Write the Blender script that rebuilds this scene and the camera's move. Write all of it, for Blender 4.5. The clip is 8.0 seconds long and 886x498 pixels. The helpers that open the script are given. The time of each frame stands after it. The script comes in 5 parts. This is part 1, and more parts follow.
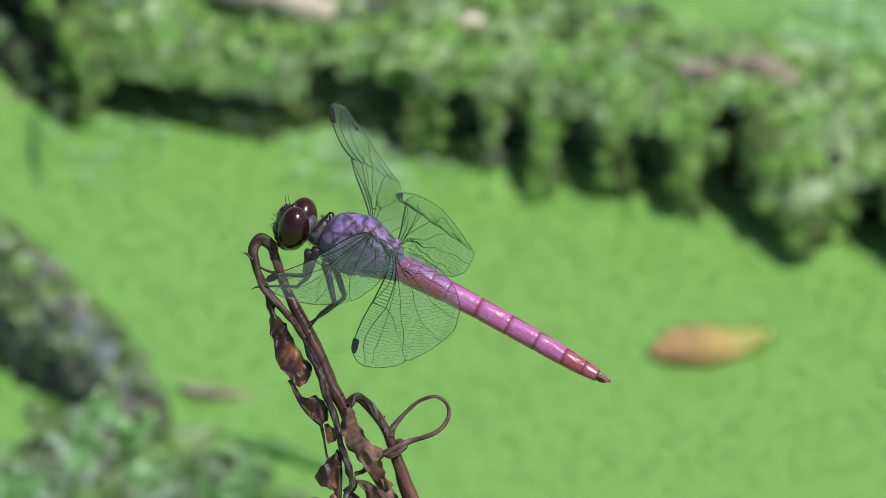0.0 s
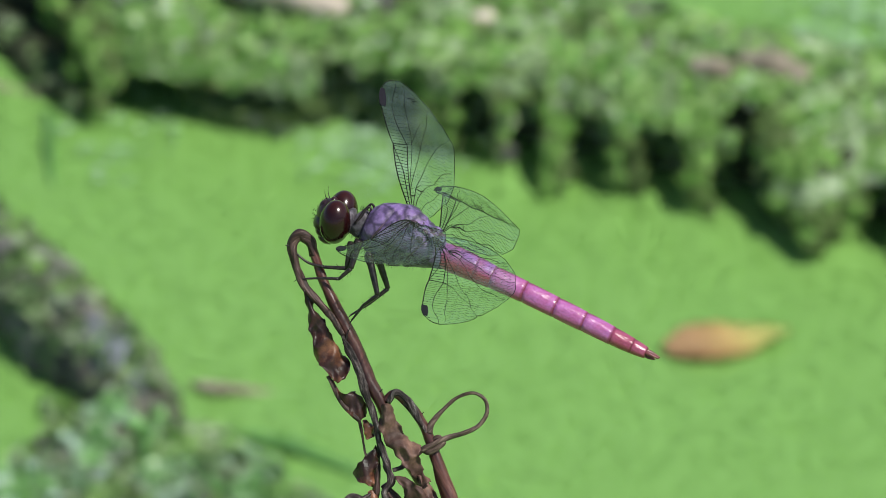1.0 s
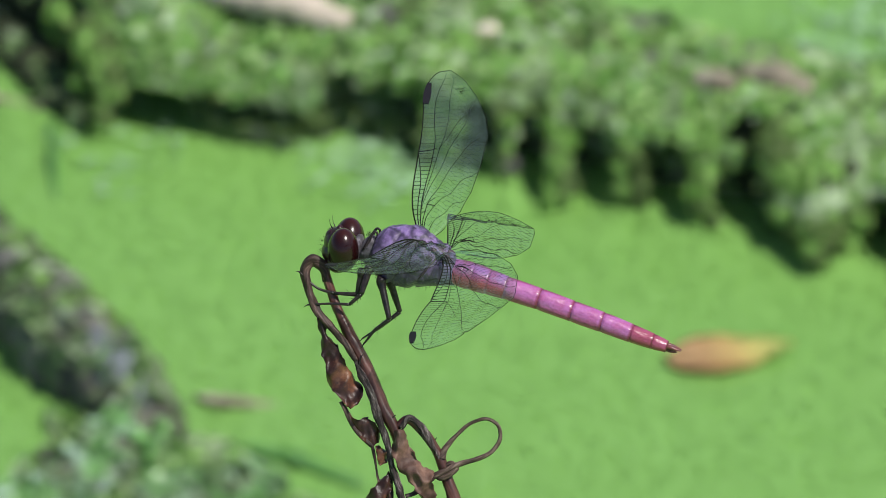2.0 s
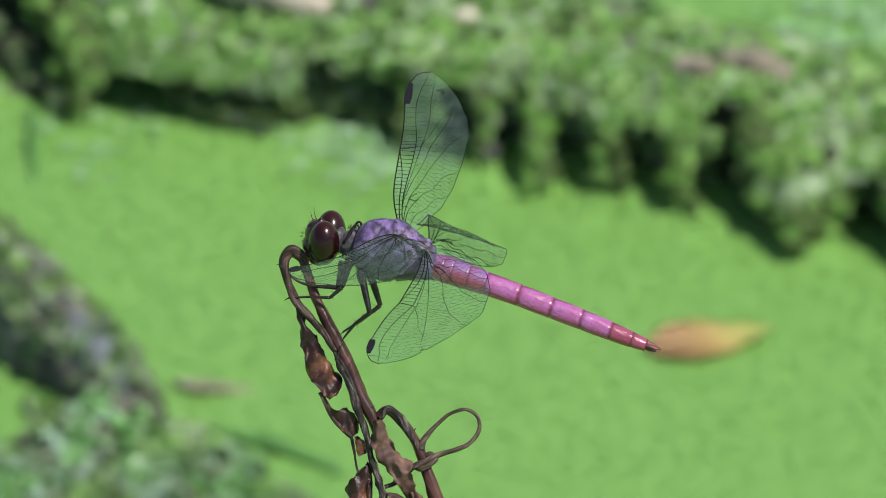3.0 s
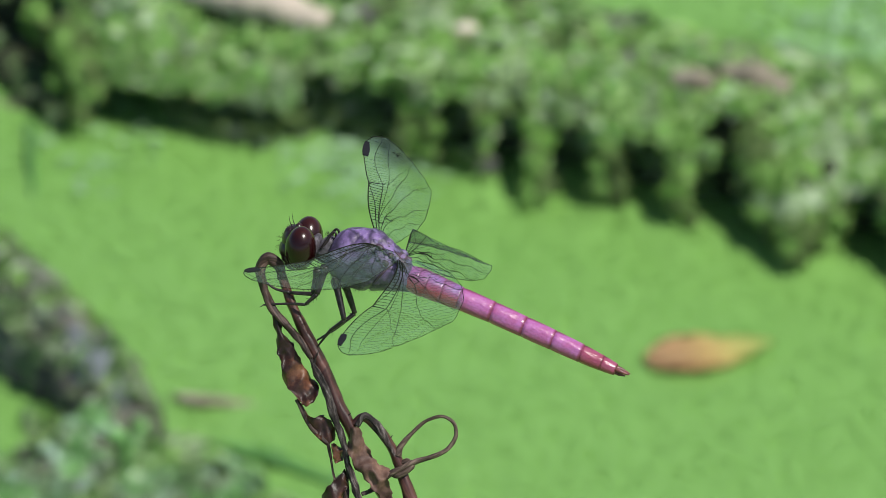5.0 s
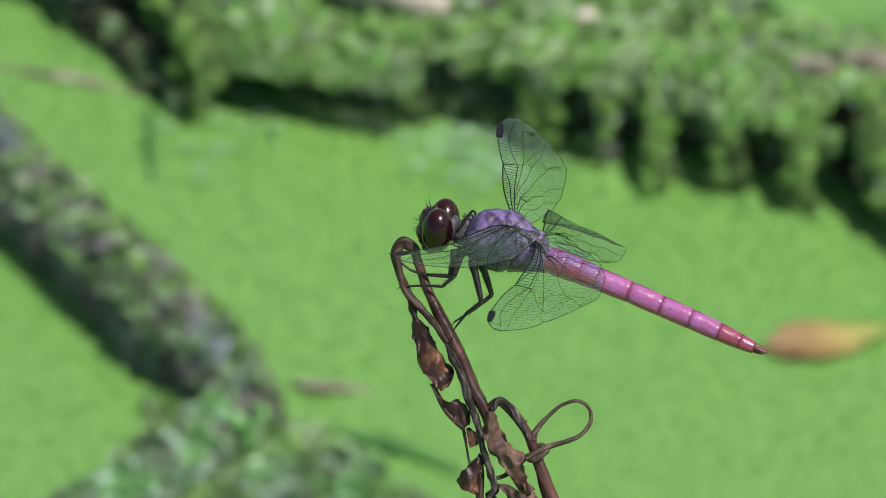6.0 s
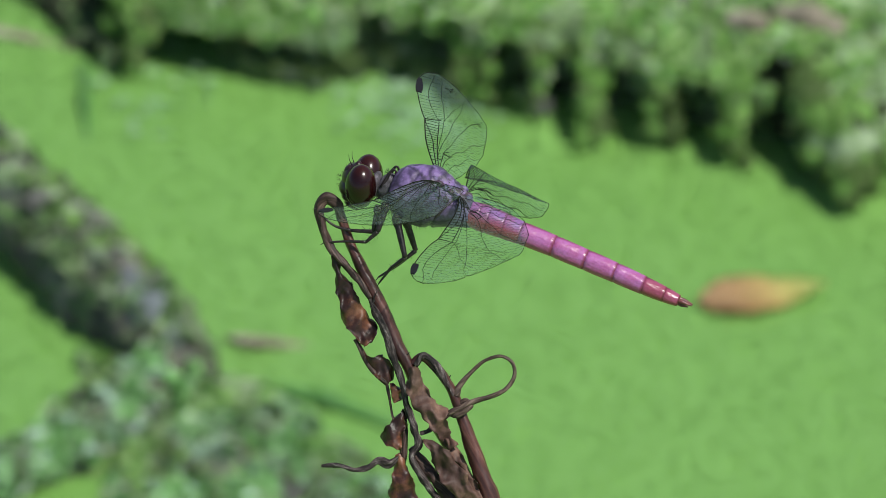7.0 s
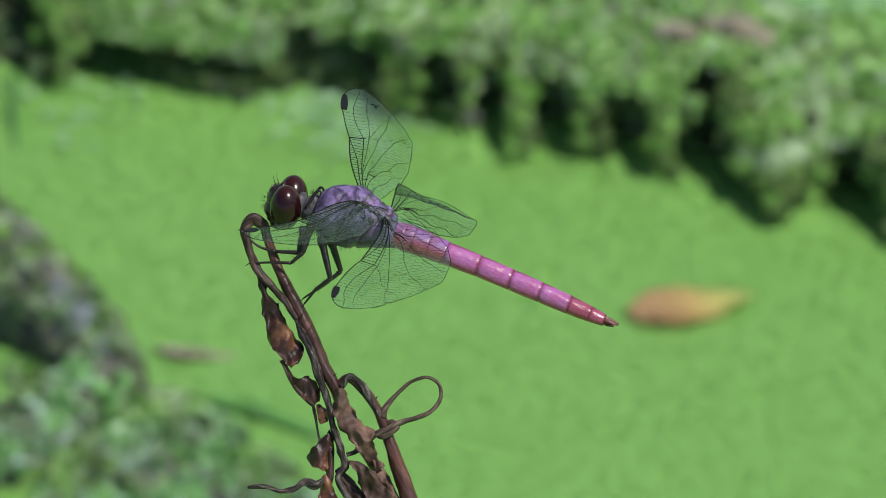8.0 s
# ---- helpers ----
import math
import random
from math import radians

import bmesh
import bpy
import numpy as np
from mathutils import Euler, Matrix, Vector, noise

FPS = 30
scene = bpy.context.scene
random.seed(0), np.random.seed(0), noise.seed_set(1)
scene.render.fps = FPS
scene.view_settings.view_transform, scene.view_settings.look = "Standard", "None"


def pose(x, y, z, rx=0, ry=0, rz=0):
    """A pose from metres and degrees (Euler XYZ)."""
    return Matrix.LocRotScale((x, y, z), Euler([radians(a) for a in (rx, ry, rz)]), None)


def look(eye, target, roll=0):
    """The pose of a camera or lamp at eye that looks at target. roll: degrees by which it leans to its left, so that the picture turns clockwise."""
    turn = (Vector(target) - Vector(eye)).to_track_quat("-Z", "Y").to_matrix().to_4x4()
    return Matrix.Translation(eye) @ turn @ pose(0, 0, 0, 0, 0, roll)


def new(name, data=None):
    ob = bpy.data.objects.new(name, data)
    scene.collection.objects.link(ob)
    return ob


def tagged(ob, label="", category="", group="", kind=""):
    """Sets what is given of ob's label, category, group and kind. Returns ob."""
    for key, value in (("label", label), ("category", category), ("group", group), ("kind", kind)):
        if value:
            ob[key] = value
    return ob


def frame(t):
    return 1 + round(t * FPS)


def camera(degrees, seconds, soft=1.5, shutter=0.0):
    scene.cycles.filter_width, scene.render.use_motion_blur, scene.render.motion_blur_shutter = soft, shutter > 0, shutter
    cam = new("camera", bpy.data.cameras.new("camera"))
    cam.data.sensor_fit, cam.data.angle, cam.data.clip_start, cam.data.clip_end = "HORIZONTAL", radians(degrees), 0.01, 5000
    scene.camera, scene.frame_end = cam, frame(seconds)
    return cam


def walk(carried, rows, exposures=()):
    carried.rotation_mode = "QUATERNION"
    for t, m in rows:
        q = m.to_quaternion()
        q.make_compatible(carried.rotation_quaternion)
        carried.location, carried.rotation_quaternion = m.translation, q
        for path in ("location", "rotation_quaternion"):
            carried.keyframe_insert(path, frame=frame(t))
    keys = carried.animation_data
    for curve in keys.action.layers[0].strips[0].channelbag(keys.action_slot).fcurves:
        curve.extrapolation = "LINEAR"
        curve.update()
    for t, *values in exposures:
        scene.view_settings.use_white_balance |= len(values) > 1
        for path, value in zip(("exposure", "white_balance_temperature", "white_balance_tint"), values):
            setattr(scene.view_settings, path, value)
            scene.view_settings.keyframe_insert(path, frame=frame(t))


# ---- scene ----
# All lengths of small things are in millimetres and brought to metres by MM.
MM = 0.001
EYE = Vector((0, 0, 2.1))


# ---- camera: on a tripod, panning a little ----
def aim(up, left):
    """The tripod head, turned up and to the left by small angles in degrees."""
    return pose(0, 0, 2.1, 60, 0, 0) @ pose(0, 0, 0, up, left, 0)


cam = camera(3.24, 8.0, soft=0.9)
cam.data.dof.use_dof = True
cam.data.dof.focus_distance = 2.2
cam.data.dof.aperture_fstop = 118
walk(cam, [(0, aim(0.0000, 0.0000)), (0.5, aim(-0.0411, 0.0064)), (1, aim(-0.0126, 0.0444)), (1.2, aim(0.0000, 0.0496)), (2.3, aim(0.0413, 0.0579)), (2.5, aim(0.0442, 0.0475)), (3, aim(-0.0190, -0.0190)), (3.5, aim(-0.0759, -0.0854)), (4, aim(-0.0666, -0.1519)), (4.2, aim(-0.0372, -0.1736)), (5.3, aim(0.0331, 0.0248)), (5.4, aim(0.0269, 0.0300)), (5.5, aim(0.0221, 0.0380)), (5.6, aim(0.0157, 0.0550)), (5.7, aim(0.0124, 0.0703)), (5.8, aim(0.0000, 0.2439)), (5.9, aim(-0.0083, 0.3514)), (6, aim(-0.0186, 0.4175)), (6.1, aim(-0.0496, 0.4712)), (6.2, aim(-0.0723, 0.5064)), (6.3, aim(-0.0765, 0.5167)), (6.4, aim(-0.0889, 0.5415)), (6.5, aim(-0.0878, 0.5467)), (6.6, aim(-0.1199, 0.5229)), (6.7, aim(-0.1405, 0.4857)), (6.8, aim(-0.1654, 0.3886)), (6.9, aim(-0.1736, 0.2811)), (7, aim(-0.1829, 0.1747)), (7.1, aim(-0.1984, 0.0930)), (7.2, aim(-0.2026, 0.0165)), (7.3, aim(-0.2026, -0.0248)), (7.4, aim(-0.1964, -0.0372)), (7.5, aim(-0.1871, -0.0465)), (7.75, aim(-0.1654, -0.0661)), (8, aim(-0.1416, -0.0858))],
     [(0, 0.5, 6580, 9), (2.5, 0.49, 6560, 8.5), (4, 0.47, 6560, 8), (5.5, 0.43, 6560, 7.5), (7, 0.36, 6500, 6), (8, 0.31, 6480, 5)])

# ---- sky and sun ----
SUN_TO = Vector((0.45, -0.28, 0.85)).normalized()
world = bpy.data.worlds.new("sky")
scene.world = world
world.use_nodes = True
wn = world.node_tree
sky = wn.nodes.new("ShaderNodeTexSky")
sky.sky_type = "NISHITA"
sky.sun_disc = False
sky.sun_elevation = math.asin(SUN_TO.z)
sky.sun_rotation = math.atan2(SUN_TO.x, SUN_TO.y)
wn.links.new(sky.outputs[0], wn.nodes["Background"].inputs[0])
wn.nodes["Background"].inputs[1].default_value = 0.10
lamp = bpy.data.lights.new("sun", "SUN")
lamp.energy, lamp.angle, lamp.color = 4.2, radians(0.8), (1.0, 0.96, 0.91)
sun = new("sun", lamp)
sun.matrix_world = look(SUN_TO * 20, (0, 0, 0))

# ---- bases of the two stages ----
# PLANE: origin where the plant tip stands in focus; x right, y up the view, z towards the camera.
PLANE = Matrix.Translation((0, 2.2 * math.cos(radians(30)), 1.0)) @ pose(0, 0, 0, 60, 0, 0)
# POND: origin of the pond patch on the water, z up.
POND = Matrix.Translation((0, 4.2 * math.cos(radians(30)), 0))
ROOT = Vector((0.045, 1.87, 0))


# ---- helpers ----
def V(*a):
    return Vector(a)


def finish(bm, name, material, smooth=True):
    me = bpy.data.meshes.new(name)
    bm.normal_update()
    bm.to_mesh(me)
    bm.free()
    me.materials.append(material)
    if smooth:
        me.polygons.foreach_set("use_smooth", [True] * len(me.polygons))
    return me


def part(name, bm, material, parent, label="", smooth=True):
    ob = new(name, finish(bm, name, material, smooth))
    ob.parent = parent
    if label:
        ob["label"] = label
    return ob


def knots(pts):
    """Centripetal parameters of the points, from 0 to 1."""
    p = np.array([tuple(q) for q in pts], float)
    k = np.concatenate([[0], np.cumsum(np.sqrt(np.linalg.norm(np.diff(p, axis=0), axis=1) + 1e-9))])
    return p, k / k[-1]


def curve_points(pts, n):
    """n points along a smooth curve through pts (any dimension)."""
    p, k = knots(pts)
    if len(p) < 3:
        return [tuple(p[0] + (p[-1] - p[0]) * i / (n - 1)) for i in range(n)]
    m = np.gradient(p, k, axis=0)
    out = []
    for u in np.linspace(0, 1, n):
        i = min(int(np.searchsorted(k, u, side="right")) - 1, len(p) - 2)
        h = k[i + 1] - k[i]
        t = (u - k[i]) / h
        a = (2 * t**3 - 3 * t**2 + 1) * p[i] + (t**3 - 2 * t**2 + t) * h * m[i]
        b = (-2 * t**3 + 3 * t**2) * p[i + 1] + (t**3 - t**2) * h * m[i + 1]
        out.append(tuple(a + b))
    return out


def tube(bm, pts, radii, n=24, sides=8, rough=0.0, seed=0, flat=1.0, cap=True, ribs=0.0):
    """A tapered tube along pts in mm; radii is a list along it; rough adds knobbly relief."""
    c = [Vector(q) for q in curve_points(pts, n)]
    r = np.interp(np.linspace(0, 1, n), knots(pts)[1] if len(radii) == len(pts) else np.linspace(0, 1, len(radii)), radii)
    side = None
    rings = []
    for i, q in enumerate(c):
        d = (c[min(i + 1, n - 1)] - c[max(i - 1, 0)]).normalized()
        if side is None:
            side = d.orthogonal().normalized()
        side = (side - d * side.dot(d)).normalized()
        up = d.cross(side)
        ring = []
        for k in range(sides):
            a = 2 * math.pi * k / sides
            rr = r[i] * (1 + rough * noise.noise(V(q.x * 0.5 + 7 * seed, q.y * 0.5 + math.cos(a), q.z * 0.5 + math.sin(a))) * 1.6)
            rr *= 1 + ribs * noise.noise(V(k * 1.7 + seed * 5.3, i * 0.07, seed))
            ring.append(bm.verts.new((q + side * math.cos(a) * rr + up * math.sin(a) * rr * flat) * MM))
        rings.append(ring)
    along = np.concatenate([[0], np.cumsum([(c[i + 1] - c[i]).length for i in range(n - 1)])])
    uv = bm.loops.layers.uv.verify()
    for i, (a, b) in enumerate(zip(rings, rings[1:])):
        for k in range(sides):
            f = bm.faces.new((a[k], a[(k + 1) % sides], b[(k + 1) % sides], b[k]))
            for loop, (du, dv) in zip(f.loops, ((0, 0), (1, 0), (1, 1), (0, 1))):
                loop[uv].uv = ((k + du) * 2 * math.pi * r[i] / sides + seed * 7, along[i + dv])
    if cap:
        bm.faces.new(rings[0][::-1])
        bm.faces.new(rings[-1])
    return bm


def ball(bm, centre, radii, seg=20, rings=14, turn_to=None):
    """An ellipsoid in mm."""
    m = Matrix.Translation(Vector(centre) * MM) @ (turn_to or Matrix()) @ Matrix.Diagonal((*(Vector(radii) * MM), 1))
    bmesh.ops.create_uvsphere(bm, u_segments=seg, v_segments=rings, radius=1, matrix=m)
    return bm


def loft(bm, sections, sides=20, n=None, bump=None):
    """Elliptic sections (x, y, z, ry, rz) across the x axis, in mm."""
    if n:
        sections = curve_points(sections, n)
    rings = []
    for x, y, z, ry, rz in sections:
        ring = []
        for k in range(sides):
            a = 2 * math.pi * k / sides
            e = bump(x, a) if bump else 1.0
            ring.append(bm.verts.new(V(x, y + ry * math.cos(a) * e, z + rz * math.sin(a) * e) * MM))
        rings.append(ring)
    for a, b in zip(rings, rings[1:]):
        for k in range(sides):
            bm.faces.new((a[k], b[k], b[(k + 1) % sides], a[(k + 1) % sides]))
    bm.faces.new(rings[0])
    bm.faces.new(rings[-1][::-1])
    bmesh.ops.recalc_face_normals(bm, faces=bm.faces[:])
    return bm


def from_arrays(name, verts, faces, material, smooth=False):
    me = bpy.data.meshes.new(name)
    me.from_pydata(verts, [], faces)
    me.materials.append(material)
    if smooth:
        me.polygons.foreach_set("use_smooth", [True] * len(me.polygons))
    return me


# ---- materials ----
class Mat:
    """A principled material with short ways to add nodes."""

    def __init__(self, name, rough=0.6, **inputs):
        self.m = bpy.data.materials.new(name)
        self.m.use_nodes = True
        self.t = self.m.node_tree
        self.b = self.t.nodes["Principled BSDF"]
        self.b.inputs["Roughness"].default_value = rough
        for k, v in inputs.items():
            self.b.inputs[k.replace("_", " ")].default_value = v
        self.co = self.t.nodes.new("ShaderNodeTexCoord")

    def noise(self, scale, detail=4, rough=0.6, coord="Object", stretch=None):
        n = self.t.nodes.new("ShaderNodeTexNoise")
        n.inputs["Scale"].default_value, n.inputs["Detail"].default_value = scale, detail
        n.inputs["Roughness"].default_value = rough
        src = self.co.outputs[coord]
        if stretch:
            mp = self.t.nodes.new("ShaderNodeMapping")
            mp.inputs["Scale"].default_value = stretch
            self.t.links.new(src, mp.inputs[0])
            src = mp.outputs[0]
        self.t.links.new(src, n.inputs["Vector"])
        return n.outputs[0]

    def ramp(self, fac, stops):
        r = self.t.nodes.new("ShaderNodeValToRGB")
        el = r.color_ramp.elements
        while len(el) < len(stops):
            el.new(0.5)
        for e, (p, c) in zip(el, stops):
            e.position, e.color = p, (*c, 1)
        self.t.links.new(fac, r.inputs[0])
        return r.outputs[0]

    def mix(self, fac, a, b, kind="MIX"):
        x = self.t.nodes.new("ShaderNodeMix")
        x.data_type, x.blend_type = "RGBA", kind
        for sock, v in ((x.inputs[0], fac), (x.inputs[6], a), (x.inputs[7], b)):
            if isinstance(v, (int, float)):
                sock.default_value = v
            elif isinstance(v, tuple):
                sock.default_value = (*v, 1)
            else:
                self.t.links.new(v, sock)
        return x.outputs[2]

    def split(self, coord, axis):
        s = self.t.nodes.new("ShaderNodeSeparateXYZ")
        self.t.links.new(self.co.outputs[coord], s.inputs[0])
        return s.outputs[axis]

    def island(self):
        g = self.t.nodes.new("ShaderNodeNewGeometry")
        return g.outputs["Random Per Island"]

    def base(self, c):
        if isinstance(c, tuple):
            self.b.inputs["Base Color"].default_value = (*c, 1)
        else:
            self.t.links.new(c, self.b.inputs["Base Color"])
        return self

    def relief(self, h, dist, strength=0.6):
        n = self.t.nodes.new("ShaderNodeBump")
        n.inputs["Distance"].default_value, n.inputs["Strength"].default_value = dist, strength
        self.t.links.new(h, n.inputs["Height"])
        self.t.links.new(n.outputs[0], self.b.inputs["Normal"])
        return self

    def gloss(self, h, lo, hi):
        self.t.links.new(self.ramp(h, [(0.3, (lo,) * 3), (0.7, (hi,) * 3)]), self.b.inputs["Roughness"])
        return self


def leafy(name, stops, rough=0.5, through_light=0.35, blotch=0.55, mottle=0.0, pale=(0.45, 0.58, 0.42)):
    """Small green leaves: colour by leaf, some light passing through; mottle adds withered brown and bleached patches."""
    m = Mat(name, rough)
    c = m.ramp(m.island(), stops)
    if mottle:
        k = mottle
        c = m.mix(m.ramp(m.noise(95, 3, 0.6, "Object", (1, 0.6, 1.4)), [(0.5, (0, 0, 0)), (0.63, (0.85 * k,) * 3)]), c, (0.09, 0.075, 0.06))
        c = m.mix(m.ramp(m.noise(120, 3, 0.6, "Object", (0.8, 0.5, 1.1)), [(0.56, (0, 0, 0)), (0.68, (0.75 * k,) * 3)]), c, pale)
        c = m.mix(0.8 * k, c, m.ramp(m.noise(170, 4, 0.65, "Object", (1, 0.5, 1)), [(0.38, (0.22, 0.30, 0.20)), (0.55, (1, 1, 1))]), "MULTIPLY")
    patch = m.noise(70, 3)
    c = m.mix(blotch, c, m.ramp(patch, [(0.35, (0.55, 0.6, 0.5)), (0.65, (1.0, 1.0, 1.0))]), "MULTIPLY")
    m.base(c)
    tr = m.t.nodes.new("ShaderNodeBsdfTranslucent")
    m.t.links.new(c, tr.inputs[0])
    mx = m.t.nodes.new("ShaderNodeMixShader")
    mx.inputs[0].default_value = through_light
    m.t.links.new(m.b.outputs[0], mx.inputs[1])
    m.t.links.new(tr.outputs[0], mx.inputs[2])
    m.t.links.new(mx.outputs[0], m.t.nodes["Material Output"].inputs[0])
    return m.m


def make_materials():
    M = {}
    M["weed"] = leafy("duckweed", [(0.0, (0.183, 0.372, 0.083)), (0.5, (0.187, 0.379, 0.087)), (1.0, (0.193, 0.386, 0.093))], 0.45, 0.25, 0.08)
    M["pale"] = leafy("pale_duckweed", [(0.0, (0.22, 0.42, 0.15)), (0.6, (0.28, 0.47, 0.24)), (1.0, (0.37, 0.54, 0.36))], 0.5, 0.2)
    M["moss"] = leafy("moss_leaf", [(0.0, (0.12, 0.30, 0.05)), (0.4, (0.22, 0.44, 0.09)), (0.75, (0.34, 0.54, 0.17)), (0.9, (0.40, 0.56, 0.26)), (1.0, (0.58, 0.68, 0.54))], 0.6, 0.3, 0.35, 0.5)
    M["dull"] = leafy("dull_moss", [(0.0, (0.08, 0.22, 0.05)), (0.3, (0.19, 0.42, 0.12)), (0.6, (0.28, 0.52, 0.20)), (0.88, (0.32, 0.52, 0.28)), (0.95, (0.58, 0.72, 0.64)), (1.0, (0.70, 0.84, 0.80))], 0.4, 0.2, 0.35, 0.9, (0.43, 0.60, 0.46))
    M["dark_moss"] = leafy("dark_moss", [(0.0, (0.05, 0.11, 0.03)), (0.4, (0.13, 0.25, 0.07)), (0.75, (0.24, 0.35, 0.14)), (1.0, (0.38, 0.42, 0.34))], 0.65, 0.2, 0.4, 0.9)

    M["cushion"] = leafy("moss_cushion", [(0.0, (0.15, 0.32, 0.06)), (0.5, (0.24, 0.44, 0.10)), (1.0, (0.33, 0.52, 0.17))], 0.6, 0.25, 0.3)
    M["cushion_pale"] = leafy("pale_moss_cushion", [(0.0, (0.26, 0.40, 0.17)), (0.5, (0.39, 0.52, 0.28)), (1.0, (0.56, 0.65, 0.49))], 0.5, 0.2, 0.3)
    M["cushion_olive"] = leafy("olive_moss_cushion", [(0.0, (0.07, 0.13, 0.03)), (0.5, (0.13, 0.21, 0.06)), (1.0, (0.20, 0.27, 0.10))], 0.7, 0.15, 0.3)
    M["litter"] = leafy("moss_litter", [(0.0, (0.075, 0.078, 0.066)), (0.5, (0.15, 0.15, 0.135)), (1.0, (0.27, 0.27, 0.25))], 0.75, 0.1, 0.3)

    m = Mat("pond_sheet", 0.5)
    fine, wide = m.noise(420, 2), m.noise(9, 4)
    c = m.ramp(fine, [(0.32, (0.16, 0.345, 0.062)), (0.5, (0.185, 0.38, 0.075)), (0.68, (0.20, 0.40, 0.085))])
    c = m.mix(0.4, c, m.ramp(wide, [(0.35, (0.75, 0.8, 0.7)), (0.65, (1, 1, 1))]), "MULTIPLY")
    M["sheet"] = m.base(c).relief(fine, 0.0012).m

    m = Mat("log_bark", 0.85)
    n1, n2 = m.noise(45, 6, stretch=(1, 1, 0.25)), m.noise(160, 4)
    c = m.ramp(n1, [(0.3, (0.02, 0.018, 0.015)), (0.5, (0.08, 0.07, 0.066)), (0.7, (0.32, 0.30, 0.29))])
    c = m.mix(m.ramp(n2, [(0.45, (0, 0, 0)), (0.6, (1, 1, 1))]), c, (0.07, 0.12, 0.04))
    M["bark"] = m.base(c).relief(n1, 0.004, 0.9).m

    # the shade under the log's overhang is put into this bark's dark colour
    m = Mat("shaded_bark", 0.9, Specular_IOR_Level=0.08)
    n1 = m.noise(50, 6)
    M["shade_bark"] = m.base(m.ramp(n1, [(0.35, (0.014, 0.018, 0.010)), (0.6, (0.034, 0.044, 0.024)), (0.8, (0.08, 0.09, 0.055))])).relief(n1, 0.003, 0.9).m

    m = Mat("bare_wood", 0.8)
    n1 = m.noise(60, 5, stretch=(0.3, 1, 1))
    M["bare"] = m.base(m.ramp(n1, [(0.3, (0.28, 0.23, 0.18)), (0.52, (0.52, 0.45, 0.37)), (0.75, (0.70, 0.64, 0.55))])).relief(n1, 0.002).m

    m = Mat("dull_wood", 0.85, Specular_IOR_Level=0.2)
    n1 = m.noise(90, 5, stretch=(0.4, 1, 1))
    M["dullwood"] = m.base(m.ramp(n1, [(0.34, (0.06, 0.052, 0.038)), (0.5, (0.20, 0.175, 0.13)), (0.68, (0.46, 0.42, 0.33))])).relief(n1, 0.002).m

    m = Mat("dark_green_twig", 0.5)
    n1 = m.noise(200, 4)
    M["streak_twig"] = m.base(m.ramp(n1, [(0.3, (0.05, 0.13, 0.03)), (0.7, (0.09, 0.23, 0.05))])).m

    m = Mat("grey_wood", 0.7)
    n1 = m.noise(70, 5, stretch=(0.4, 1, 1))
    M["greywood"] = m.base(m.ramp(n1, [(0.3, (0.035, 0.042, 0.048)), (0.52, (0.10, 0.118, 0.13)), (0.75, (0.24, 0.26, 0.28))])).relief(n1, 0.002).m

    m = Mat("fallen_leaf", 0.5)
    u = m.split("Generated", 0)
    c = m.ramp(u, [(0.0, (0.38, 0.24, 0.12)), (0.3, (0.50, 0.32, 0.15)), (0.52, (0.60, 0.44, 0.17)), (0.7, (0.60, 0.55, 0.18)), (1.0, (0.50, 0.60, 0.18))])
    n1 = m.noise(250, 4)
    M["fallen"] = m.base(m.mix(0.4, c, m.ramp(n1, [(0.35, (0.55, 0.5, 0.45)), (0.6, (1, 1, 1))]), "MULTIPLY")).relief(n1, 0.0004).m

    m = Mat("dry_stem", 0.55, Specular_IOR_Level=0.25)
    n1, n2 = m.noise(2.2, 4, 0.6, "UV", (1.2, 0.14, 1)), m.noise(1800, 3)
    c = m.ramp(n1, [(0.34, (0.012, 0.007, 0.006)), (0.46, (0.030, 0.016, 0.013)), (0.58, (0.068, 0.039, 0.033)), (0.70, (0.16, 0.11, 0.093))])
    M["stem"] = m.base(m.mix(0.3, c, m.ramp(n2, [(0.4, (0.4, 0.38, 0.36)), (0.65, (1, 1, 1))]), "MULTIPLY")).relief(n1, 0.0003, 0.6).m

    m = Mat("red_stem", 0.36, Specular_IOR_Level=0.4)
    n1, n2 = m.noise(2.0, 4, 0.6, "UV", (0.55, 0.06, 1)), m.noise(2200, 3)
    c = m.ramp(n1, [(0.32, (0.020, 0.006, 0.005)), (0.48, (0.046, 0.015, 0.011)), (0.60, (0.088, 0.032, 0.023)), (0.74, (0.18, 0.085, 0.064))])
    M["redstem"] = m.base(m.mix(0.25, c, m.ramp(n2, [(0.4, (0.4, 0.38, 0.36)), (0.65, (1, 1, 1))]), "MULTIPLY")).relief(n1, 0.0002, 0.5).m

    m = Mat("grey_stem", 0.7, Specular_IOR_Level=0.2)
    n1 = m.noise(2.4, 5, 0.65, "UV", (0.8, 0.2, 1))
    M["greystem"] = m.base(m.ramp(n1, [(0.36, (0.010, 0.008, 0.008)), (0.5, (0.036, 0.026, 0.025)), (0.6, (0.10, 0.080, 0.076)), (0.7, (0.24, 0.21, 0.20))])).relief(n1, 0.0005, 0.9).m

    m = Mat("dry_leaf", 0.42, Specular_IOR_Level=0.3)
    n1, n2 = m.noise(120, 5, 0.62), m.noise(1300, 4)
    c = m.ramp(n1, [(0.40, (0.012, 0.005, 0.004)), (0.50, (0.040, 0.015, 0.011)), (0.58, (0.15, 0.058, 0.030)), (0.70, (0.34, 0.17, 0.095))])
